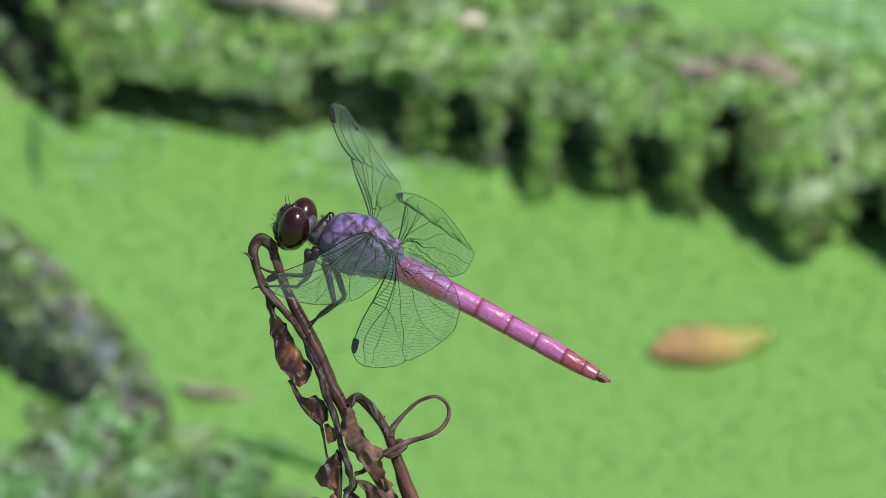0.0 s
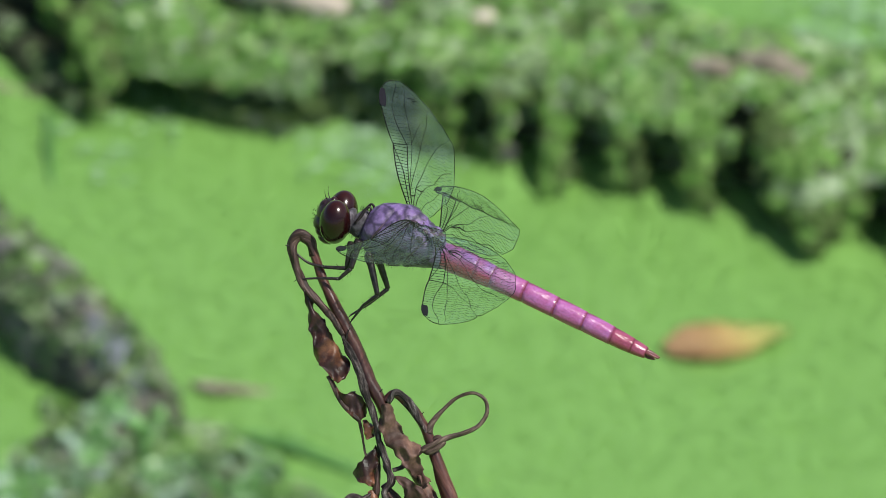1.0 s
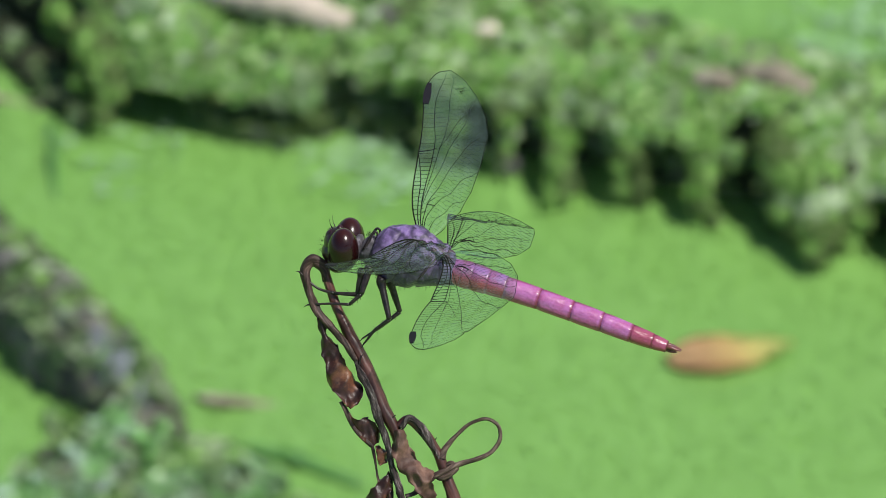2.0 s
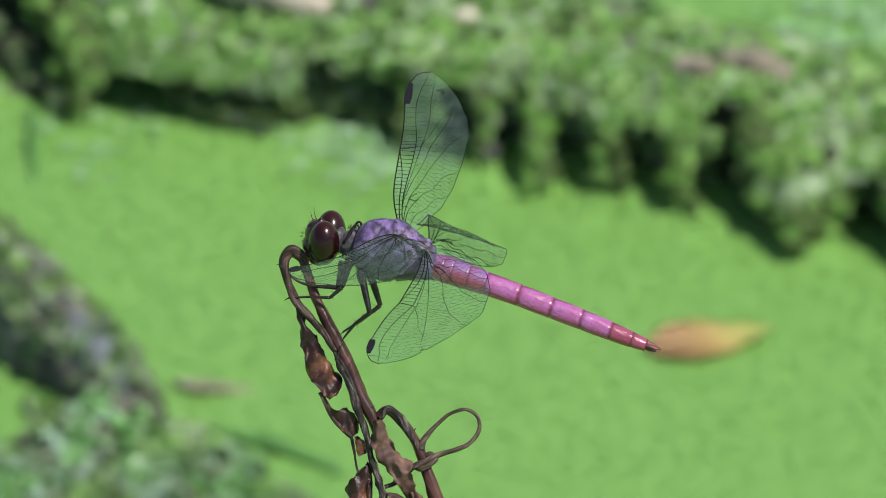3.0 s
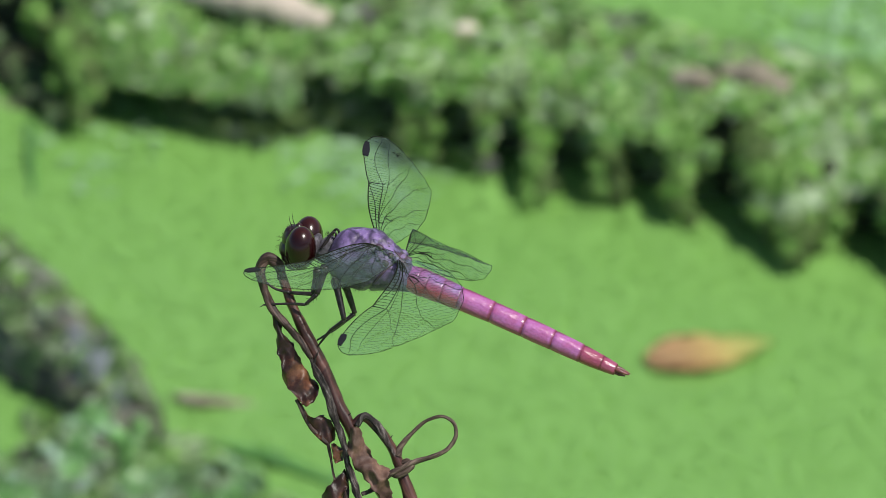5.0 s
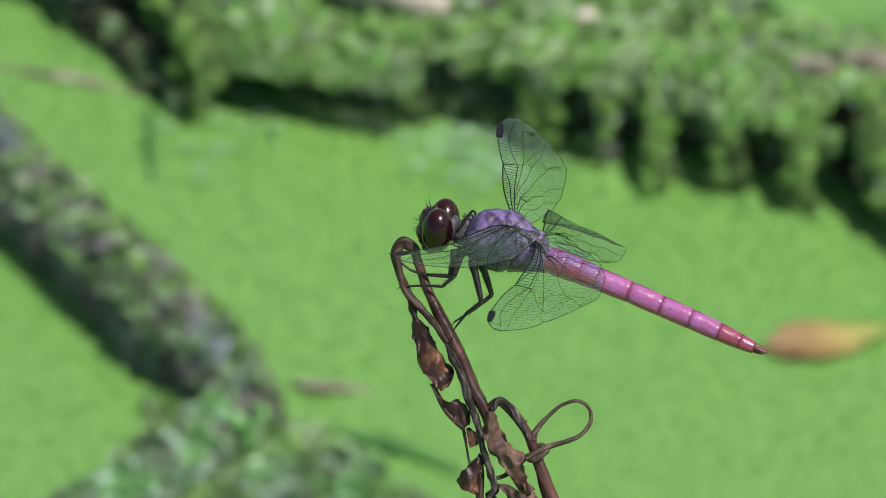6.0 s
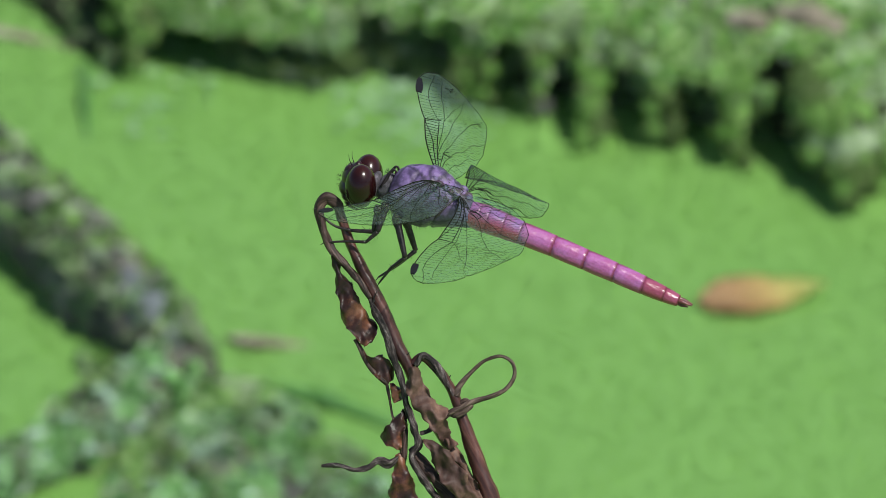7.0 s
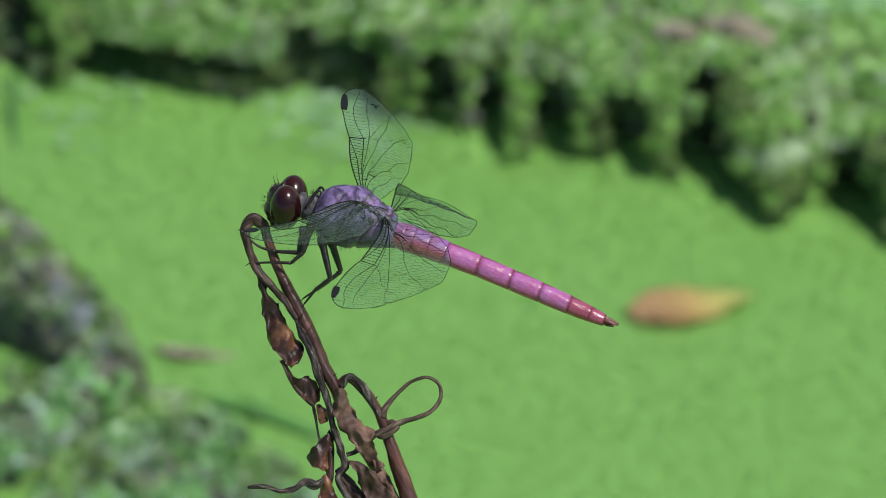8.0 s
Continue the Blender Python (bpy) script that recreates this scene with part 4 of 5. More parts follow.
    l("dry_leaf", [(-15.52, -34.54, 0.2), (-16.04, -36.68, 0.2), (-16.29, -39.67, 0.2), (-16.17, -43.1, 0.1)], [(-14.45, -34.37, 0.2), (-13.6, -37.11, 0.7), (-12.7, -39.67, 0.6), (-12.44, -43.1, 0.3)], 0.6, 7, 0.5)
    l("dry_leaf", [(-9.11, -32.4, 0.2), (-7.83, -34.54, 0.2), (-6.11, -37.96, 0.1), (-4.4, -41.39, 0)], [(-7.83, -32.4, 0), (-6.11, -34.97, 0.1), (-4.57, -37.96, 0.1), (-2.69, -40.96, 0)], 0.5, 8, 0.5)
    # short hairs and thorns on the stalk
    for k, (a, b) in enumerate((((-18.3, -12.3, 0.8), (-19.03, -14.23, 1.2)), ((-19.16, -14.01, 0.8), (-18.09, -11.44, 1.6)), ((-8.25, -24.11, 0.4), (-7.83, -23.51, 0.7)), ((-14.24, -20.85, 0.8), (-13.6, -20.34, 1.2)))):
        t("thorn", [a, b], [0.12, 0.05], "greystem", 6, 5, 0.1, k)
    return plant


# ---- the dragonfly: x to the head, y to its left, z to its back; origin between the eyes ----
TILT, YAW = 17.0, 8.0


def body_turn(pitch):
    """The dragonfly's turn within PLANE when its tail hangs by pitch degrees."""
    return pose(0, 0, 0, 0, 0, -pitch) @ pose(0, 0, 0, TILT, 0, 0) @ Matrix(((-math.cos(radians(YAW)), -math.sin(radians(YAW)), 0, 0), (0, 0, 1, 0), (-math.sin(radians(YAW)), math.cos(radians(YAW)), 0, 0), (0, 0, 0, 1)))


def interp_rows(xs, ys, s):
    return float(np.interp(s, xs, ys))


FORE_TRAIL = [(0, -1.0), (1.5, -3.2), (5, -6.0), (10, -7.6), (18, -8.8), (26, -9.6), (32, -9.2), (37, -7.8), (40.3, -6.0), (41.6, -4.4), (42, -3.2)]
HIND_TRAIL = [(0, -2.86), (0.8, -5.73), (2.5, -8.21), (6, -10.5), (11, -12.22), (17, -12.8), (23, -12.32), (29, -11.17), (34, -9.55), (37.5, -8.0), (39.3, -6.4), (40.2, -5.0), (40.5, -4.1)]


def build_wing(name, hind, sg, parent, label, bend, twist, sag, bulge, chord, slant, fold, flaw=None):
    """A wing that droops along its span and folds along a line from the nodus: membrane, net of veins and the dark mark near the tip."""
    trail = HIND_TRAIL if hind else FORE_TRAIL
    length = trail[-1][0]
    tx, ty = [q[0] for q in trail], [q[1] for q in trail]
    nod, mark = (16.5, 33.0) if hind else (20.5, 34.6)

    def lead(a):
        tip = max(0, min(1, (a / length - 0.84) / 0.16))
        sweep = 1.4 * (a / length) ** 1.5 if hind else 0.5 * math.sin(math.pi * a / length)
        return 0.45 * math.sin(math.pi * min(1, a / length) ** 0.8) - sweep - (2.6 if hind else 3.6) * (1 - math.sqrt(1 - tip * tip))

    def rear(a):
        e = min(lead(a), interp_rows(tx, ty, a) * chord)
        if hind and sg > 0:
            e += 0.55 * math.exp(-((a - 35.0) / 0.3) ** 2)
        return e

    def sheet(a, b, v):
        u = a / length
        root = u / 0.22 * math.exp(1 - u / 0.22)
        return V(b + bulge * root * (1 - 0.7 * v), sg * a, -sag * root - bend * u * u + twist * u * u * (b + 4) / 10)

    hold = sheet(nod, lead(nod), 0.0)
    axis = (sheet(nod + slant, rear(nod + slant), 1.0) - hold).normalized()

    def pt(a, v):
        lo, hi = lead(a), rear(a)
        p = sheet(a, lo + (hi - lo) * v, v)
        past = a - nod - slant * v
        p.z += 0.16 * math.sin(v * 26) * (1 - 0.6 * a / length) * min(1.0, abs(past) / 3) * min(1.0, max(0.0, v - 0.14) * 8)
        if past > -0.5:
            k = min(1.0, (past + 0.5) / 1.0)
            p = hold + Matrix.Rotation(radians(fold * k), 3, axis) @ (p - hold)
        return p

    bm = bmesh.new()
    na, nv = 72, 24
    grid = [[bm.verts.new(pt(length * (i / na) ** 0.95, j / nv) * MM) for j in range(nv + 1)] for i in range(na + 1)]
    for i in range(na):
        for j in range(nv):
            bm.faces.new((grid[i][j], grid[i + 1][j], grid[i + 1][j + 1], grid[i][j + 1]))
    bmesh.ops.remove_doubles(bm, verts=bm.verts[:], dist=1e-7)
    wing = part(name, bm, MATS["membrane"], parent, label)

    verts, faces = [], []

    def vein(p, q, w):
        d = q - p
        if d.length < 1e-4:
            return
        d.normalize()
        s = d.cross(V(0, 0, 1))
        w *= 0.7 if w > 0.05 else 0.9 if w > 0.033 else 0.62
        s = s.normalized() * w if s.length > 1e-6 else V(w, 0, 0)
        u = s.cross(d)
        o = len(verts)
        verts.extend((r + k) * MM for r in (p, q) for k in (s, u, -s, -u))
        faces.extend((o + k, o + (k + 1) % 4, o + 4 + (k + 1) % 4, o + 4 + k) for k in range(4))

    def run(path, w0, w1, n=44):
        ps = [pt(a, min(1, max(0, v))) for a, v in curve_points(path, n)]
        for i in range(n - 1):
            vein(ps[i], ps[i + 1], w0 + (w1 - w0) * i / n)

    rnd = random.Random(5 if hind else 4)
    run([(0, 0), (length * 0.5, 0), (length, 0)], 0.15, 0.09, 80)
    run([(length * k / 60, 1.0) for k in range(61)], 0.05, 0.045, 110)
    # long veins: the three front ones, then those that fan out to the rear edge
    if hind:
        front = [([(0, 0.045), (nod * 0.6, 0.08), (nod, 0.0)], 0.10, 0.07), ([(0, 0.09), (nod, 0.17), (mark, 0.16), (length * 0.985, 0.35)], 0.11, 0.05)]
        mains = [([(3.5, 0.10), (12, 0.18), (24, 0.27), (36, 0.42), (40, 0.6)], 0.06, 0.03), ([(3.5, 0.10), (13, 0.27), (24, 0.50), (33, 0.8), (35, 1)], 0.07, 0.03),
                 ([(0.6, 0.10), (5, 0.19), (8, 0.34), (15, 0.50), (21, 0.76), (24, 1)], 0.085, 0.03), ([(0.6, 0.13), (4.4, 0.22), (6, 0.38), (10, 0.56), (13.5, 0.82), (14.5, 1)], 0.085, 0.03),
                 ([(4.4, 0.22), (4.6, 0.5), (6.6, 0.8), (7.4, 1)], 0.07, 0.03), ([(0.5, 0.2), (2.6, 0.5), (3.2, 0.8), (3.0, 1)], 0.05, 0.03),
                 ([(4.6, 0.2), (6.2, 0.38)], 0.10, 0.09), ([(4.6, 0.2), (7.4, 0.31)], 0.09, 0.08), ([(6.2, 0.38), (7.6, 0.33)], 0.09, 0.08), ([(3.5, 0.09), (3.6, 0.19)], 0.09, 0.09),
                 ([(nod, 0.0), (nod + 0.5, 0.12), (nod + 1.2, 0.2)], 0.10, 0.07), ([(nod + 1, 0.2), (22, 0.34), (29, 0.62), (31, 0.9)], 0.05, 0.025)]
    else:
        front = [([(0, 0.07), (nod * 0.6, 0.115), (nod, 0.0)], 0.11, 0.08), ([(0, 0.14), (nod, 0.23), (mark, 0.20), (length * 0.985, 0.42)], 0.11, 0.05)]
        mains = [([(5, 0.16), (14, 0.26), (26, 0.35), (37, 0.5), (41, 0.7)], 0.06, 0.03), ([(5, 0.16), (15, 0.36), (26, 0.54), (35, 0.85), (37, 1)], 0.065, 0.03),
                 ([(0.8, 0.16), (7, 0.30), (12, 0.44), (20, 0.64), (26, 0.88), (28, 1)], 0.085, 0.03), ([(0.8, 0.2), (6.5, 0.42), (9, 0.6), (14, 0.82), (16, 1)], 0.085, 0.03),
                 ([(6.5, 0.28), (6.9, 0.46)], 0.09, 0.09), ([(6.5, 0.28), (8.6, 0.40)], 0.08, 0.08), ([(5, 0.13), (5.1, 0.27)], 0.09, 0.09), ([(0.6, 0.35), (4, 0.6), (7.4, 0.85), (8.2, 1)], 0.05, 0.03),
                 ([(nod, 0.0), (nod + 0.6, 0.17), (nod + 1.5, 0.27)], 0.10, 0.07), ([(nod + 1, 0.3), (28, 0.46), (33, 0.7), (35, 0.9)], 0.05, 0.025)]
    for path, w0, w1 in front + mains:
        run(path, w0, w1)
    # the front strips: a ladder of cross-veins, bolder before the nodus
    base, outer = ([0.09, 0.17, 0.16, 0.35], [0.045, 0.08]) if hind else ([0.14, 0.23, 0.20, 0.42], [0.07, 0.115])

    def second(a):
        return 0.0 if a > nod else interp_rows([0, nod * 0.6, nod], [outer[0], outer[1], 0.0], a)

    def third(a):
        return interp_rows([0, nod, mark, length], base, a)

    a = 1.2
    while a < length * 0.97:
        w = 0.055 if a < nod else 0.032
        if a < nod:
            vein(pt(a, 0), pt(a + 0.1, second(a)), w)
            vein(pt(a, second(a)), pt(a + 0.1, third(a)), w)
        elif not mark < a < mark + 4.4:
            vein(pt(a, 0), pt(a + 0.1, third(a)), w)
        vein(pt(a + 0.3, third(a)), pt(a + 0.45, third(a) + 0.07 + 0.1 * a / length), 0.032)
        a += 1.05 if a < nod else 1.25
    # behind them a net of small six-sided cells, slanting to the rear edge
    size = 0.72 if hind else 0.68
    deep = 14.5 if hind else 11.0
    shake = {}

    def knot_at(i, j):
        if (i, j) not in shake:
            shake[i, j] = (rnd.uniform(-0.16, 0.16), rnd.uniform(-0.16, 0.16))
        step = 0.5 * size if (i + j) % 2 else 0.0
        b = -(j * 1.5 * size - step * 0.5 * (1 if j % 2 else 1)) + shake[i, j][0]
        return i * 0.866 * size + 0.55 * b + shake[i, j][1] + 3.0, b + (step if (i + j) % 2 else 0.0)

    def inside(q):
        a, b = q
        if not 0.8 < a < length * 0.985:
            return None
        lo, hi = lead(a), rear(a)
        v = (b - lo) / (hi - lo) if hi < lo - 0.3 else 2
        return (a, v) if third(a) + 0.05 + 0.1 * a / length < v < 1.0 else None

    for j in range(int(deep / (1.5 * size)) + 1):
        for i in range(int((length + 12) / (0.866 * size))):
            p = inside(knot_at(i, j))
            if not p:
                continue
            for q in [(i + 1, j)] + ([(i, j + 1)] if (i + j) % 2 == 0 else []):
                q = inside(knot_at(*q))
                if q:
                    vein(pt(*p), pt(*q), 0.032 - 0.012 * p[0] / length)
    if flaw:
        for k in range(7):
            p = pt(flaw[0] + rnd.uniform(-0.6, 0.6), flaw[1] + rnd.uniform(-0.05, 0.05))
            vein(p, p + V(rnd.uniform(-0.7, 0.7), rnd.uniform(-0.7, 0.7), 0.1), 0.09)
    net = new("vein_net", from_arrays("vein_net", verts, faces, MATS["vein"]))
    net.parent = wing
    net["kind"] = "stuff"

    bm = bmesh.new()
    cells = 10
    rows = []
    deepest = 0.105 if hind else 0.125
    for k in range(cells + 1):
        a = mark + 4.4 * k / cells
        v1 = deepest * (0.55 + 0.45 * math.sin(math.pi * (0.06 + 0.88 * k / cells)))
        rows.append([bm.verts.new((pt(a, v) + V(0, 0, dz)) * MM) for v, dz in ((-0.02, 0.1), (v1, 0.1), (v1, -0.1), (-0.02, -0.1))])
    for p, q in zip(rows, rows[1:]):
        for k in range(4):
            bm.faces.new((p[k], p[(k + 1) % 4], q[(k + 1) % 4], q[k]))
    bm.faces.new(rows[0])
    bm.faces.new(rows[-1][::-1])
    part("pterostigma", bm, MATS["stigma"], wing, "black mark on the wing's front edge", False)
    return wing


def build_head(fly):
    bm = bmesh.new()
    ball(bm, (-0.7, 0, -0.3), (1.9, 2.5, 2.3))
    head = part("head", bm, MATS["face"], fly, "dark maroon head")
    head.matrix_basis = Matrix.Translation(V(0.2, 0, 0.12) * MM) @ Matrix.Diagonal((1.08, 1.06, 1.08, 1))
    for sg, at, size in ((1, (-0.45, 1.75, 0.1), (2.05, 2.3, 3.0)), (-1, (-0.4, -1.75, 0.45), (2.05, 2.25, 3.1))):
        bm = bmesh.new()
        ball(bm, at, size, 36, 26, pose(0, 0, 0, sg * -10, 14, 0))
        part("compound_eye", bm, MATS["eye"], head, "large glossy dark red eye")
    for name, at, size in (("frons", (0.85, 0, 0.5), (1.75, 2.3, 1.9)), ("frons_bump", (1.7, 0.7, 1.25), (0.75, 0.75, 0.75)), ("frons_bump", (1.7, -0.7, 1.25), (0.75, 0.75, 0.75)),
                           ("clypeus", (0.95, 0, -0.9), (1.6, 2.25, 1.6)), ("labrum", (0.55, 0, -1.9), (1.4, 2.0, 1.1)), ("labium", (0.0, 0, -2.75), (1.25, 1.7, 0.8)), ("vertex_bump", (0.95, 0, 2.1), (0.55, 0.7, 0.6))):
        bm = bmesh.new()
        ball(bm, at, size, 22, 16)
        for q in bm.verts:
            q.co += q.normal * 0.00008 * noise.noise(q.co * 2200)
        part(name, bm, MATS["face"], head)
    for sg in (1, -1):
        bm = bmesh.new()
        tube(bm, [(1.6, sg * 0.6, 1.9), (2.2, sg * 0.8, 2.6), (2.5, sg * 1.0, 3.3)], [0.08, 0.04, 0.02], 10, 5)
        part("antenna", bm, MATS["leg"], head)
    rnd = random.Random(2)
    bm = bmesh.new()
    for k in range(70):
        a, b = rnd.uniform(-1.2, 1.2), rnd.uniform(-1.3, 1.2)
        d = V(math.cos(a) * math.cos(b), math.sin(a), math.sin(b)).normalized()
        p = V(1.6, 0, -0.2) + V(d.x * 1.1, d.y * 1.5, d.z * 1.6)
        tube(bm, [p, p + d * rnd.uniform(0.35, 0.8)], [0.025, 0.008], 2, 3)
    part("face_hair", bm, MATS["leg"], head)["kind"] = "stuff"
    bm = bmesh.new()
    loft(bm, [(-1.8, 0, 0.2, 1.2, 1.3), (-2.5, 0, 0.4, 0.9, 1.0), (-3.4, 0, 0.6, 1.2, 1.4)], 14)
    part("neck", bm, MATS["suture"], fly)


def build_thorax(fly):
    bm = bmesh.new()
    loft(bm, [(-2.2, 0, 0.4, 1.0, 1.2), (-3.0, 0, 0.9, 1.5, 1.9), (-3.7, 0, 1.0, 1.6, 2.1), (-4.6, 0, 1.0, 1.5, 1.9)], 18, 12)
    neck_plate = part("prothorax", bm, MATS["nape"], fly, "dark grey neck plate")
    for sg in (1, -1):
        bm = bmesh.new()
        tube(bm, [(-3.0, sg * 1.3, 1.0), (-3.25, sg * 1.2, 2.3), (-3.45, sg * 1.0, 3.4), (-3.7, sg * 0.9, 3.95), (-4.05, sg * 0.85, 3.95), (-4.3, sg * 0.85, 3.4), (-4.2, sg * 0.9, 2.9)], [0.3, 0.27, 0.2, 0.17, 0.17, 0.17, 0.14], 26, 8, 0.15, 4)
        part("leg", bm, MATS["leg"], fly, "folded front leg tucked behind the head")
    bm = bmesh.new()
    ball(bm, (-1.75, 0, 0.3), (0.9, 2.7, 2.3))
    part("nape", bm, MATS["nape"], fly, "pale grey hairy back of the head")
    rnd = random.Random(6)
    bm = bmesh.new()
    for k in range(90):
        a, x = rnd.uniform(-1.2, 2.6), rnd.uniform(-4.4, -2.6)
        d = V(rnd.uniform(-0.3, 0.6), math.cos(a), math.sin(a)).normalized()
        q = V(x, math.cos(a) * 1.5, 1.0 + math.sin(a) * 1.9)
        tube(bm, [q, q + d * rnd.uniform(0.4, 0.9)], [0.03, 0.01], 2, 3)
    part("neck_hair", bm, MATS["leg"], neck_plate)["kind"] = "stuff"

    grooves = ((-6.4, 1.3), (-9.5, 1.7), (-12.6, 1.5))

    def bump(x, a):
        """Side plates that swell between sunken seams, and a furrow along the back."""
        e = 1.0
        side = max(0.0, 1 - (max(0.0, math.sin(a) - 0.62) / 0.3) ** 2)
        for x0, lean in grooves:
            d = x - (x0 - lean * math.sin(a))
            e -= 0.06 * side * math.exp(-(d / 0.3) ** 2) - 0.025 * side * math.exp(-((d - 1.1) / 0.8) ** 2)
        e -= 0.045 * math.exp(-((math.sin(a) - 0.15 - 0.05 * x) / 0.1) ** 2) * (1 if x < -7.5 else 0)
        e -= 0.05 * math.exp(-((a - math.pi / 2) / 0.12) ** 2) * (1 if x > -8 else 0)
        return e + 0.035 * noise.noise(V(x * 0.8, math.cos(a) * 2, math.sin(a) * 2)) + 0.02 * noise.noise(V(x * 2.2, math.cos(a) * 5, math.sin(a) * 5))

    bm = bmesh.new()
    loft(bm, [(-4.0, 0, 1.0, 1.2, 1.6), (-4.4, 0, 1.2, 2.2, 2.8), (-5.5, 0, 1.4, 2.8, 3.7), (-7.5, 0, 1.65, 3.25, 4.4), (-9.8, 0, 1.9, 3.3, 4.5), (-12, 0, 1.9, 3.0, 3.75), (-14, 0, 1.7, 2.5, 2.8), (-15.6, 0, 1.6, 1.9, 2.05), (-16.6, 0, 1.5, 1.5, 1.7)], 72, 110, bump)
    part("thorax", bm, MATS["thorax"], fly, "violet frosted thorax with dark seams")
    for sg in (1, -1):
        for x0, lean in grooves:
            pts = []
            for k in range(9):
                a = radians(-50 + 98 * k / 8)
                x = x0 - lean * math.sin(a)
                sec = np.array([(-16.6, 1.5, 1.5, 1.7), (-14, 1.9, 2.5, 2.9), (-12, 1.9, 3.0, 3.6), (-9.8, 1.7, 3.3, 4.2), (-7.5, 1.6, 3.25, 4.25), (-5.4, 1.4, 2.9, 3.7)])
                zc, ry, rz = (float(np.interp(x, sec[:, 0], sec[:, i])) for i in (1, 2, 3))
                pts.append((x, sg * ry * 0.955 * math.cos(a), zc + rz * 0.955 * math.sin(a)))
            bm = bmesh.new()
            tube(bm, pts, [0.05, 0.15, 0.18, 0.13, 0.05], 34, 6, 0.4, 2)
            part("seam", bm, MATS["suture"], fly, "dark thorax seam")
    # the back between the wing roots: a dark bed with pale plates on it
    bm = bmesh.new()
    loft(bm, [(-8.4, 0, 5.7, 0.3, 0.3), (-9.2, 0, 5.6, 1.1, 0.75), (-11.0, 0, 5.1, 1.6, 0.85), (-13.0, 0, 4.3, 1.6, 0.8), (-14.8, 0, 3.35, 1.5, 0.85), (-15.9, 0, 2.95, 0.6, 0.5)], 18, 20)
    part("notum", bm, MATS["notum"], fly, "dark burgundy back between the wings")
    for x, z, rx, ry, rz, tip, mat in ((-9.3, 6.25, 0.55, 0.8, 0.2, 8, "lilac"), (-10.3, 5.98, 0.5, 1.0, 0.22, 16, "wingroot"), (-11.5, 5.58, 0.75, 1.0, 0.24, 18, "wingroot"),
                                       (-12.9, 4.98, 0.65, 1.05, 0.24, 20, "lilac"), (-14.0, 4.35, 0.55, 1.0, 0.24, 22, "wingroot"), (-15.1, 3.9, 0.5, 0.9, 0.22, 24, "lilac")):
        bm = bmesh.new()
        ball(bm, (x, 0, z), (rx * 1.1, ry * 1.15, rz * 1.1), 18, 12, pose(0, 0, 0, 0, -tip, 0))
        part("back_plate", bm, MATS[mat], fly)
    for sg in (1, -1):
        for x, y, z, rx, ry, rz, mat in ((-9.9, 1.75, 4.95, 0.6, 0.4, 0.35, "lilac"), (-10.9, 2.15, 4.6, 0.7, 0.45, 0.4, "notum"), (-11.9, 2.1, 4.3, 0.45, 0.4, 0.35, "lilac"), (-12.7, 1.95, 4.1, 0.5, 0.4, 0.32, "notum"),
                                         (-13.7, 2.1, 3.85, 0.65, 0.4, 0.38, "lilac"), (-14.7, 1.85, 3.35, 0.5, 0.35, 0.32, "notum"), (-8.3, 2.75, 3.7, 0.4, 0.2, 0.3, "lilac"), (-9.6, 3.02, 3.1, 0.55, 0.22, 0.4, "lilac"),
                                         (-11.2, 2.8, 3.1, 0.45, 0.24, 0.35, "lilac"), (-12.4, 2.62, 2.9, 0.5, 0.24, 0.45, "notum"), (-14.4, 2.2, 2.4, 0.5, 0.22, 0.45, "lilac")):
            bm = bmesh.new()
            ball(bm, (x, sg * (y + 0.12), z + 0.3), (rx * 1.1, ry * 1.1, rz * 1.1), 14, 10, pose(0, 0, 0, 0, -14, 0))
            part("wing_base_plate", bm, MATS[mat], fly)
    # soft hairs on the underside and the front
    bm = bmesh.new()
    for k in range(260):
        x, a = rnd.uniform(-14.5, -4.6), rnd.uniform(-2.6, 0.9)
        sec = ((-14, 1.65, 2.5, 2.65), (-12, 1.75, 3.0, 3.45), (-9.8, 1.7, 3.3, 4.2), (-7.5, 1.6, 3.25, 4.25), (-5.5, 1.4, 2.8, 3.7), (-4.4, 1.2, 2.2, 2.8))
        zc, ry, rz = (interp_rows([q[0] for q in sec], [q[i] for q in sec], x) for i in (1, 2, 3))
        d = V(rnd.uniform(-0.4, 0.2), math.cos(a), math.sin(a) * 1.1).normalized()
        q = V(x, ry * math.cos(a), zc + rz * math.sin(a)) * 1.0
        tube(bm, [q - d * 0.05, q + d * rnd.uniform(0.35, 0.8)], [0.022, 0.006], 2, 3)
    part("thorax_hair", bm, MATS["nape"], fly)["kind"] = "stuff"


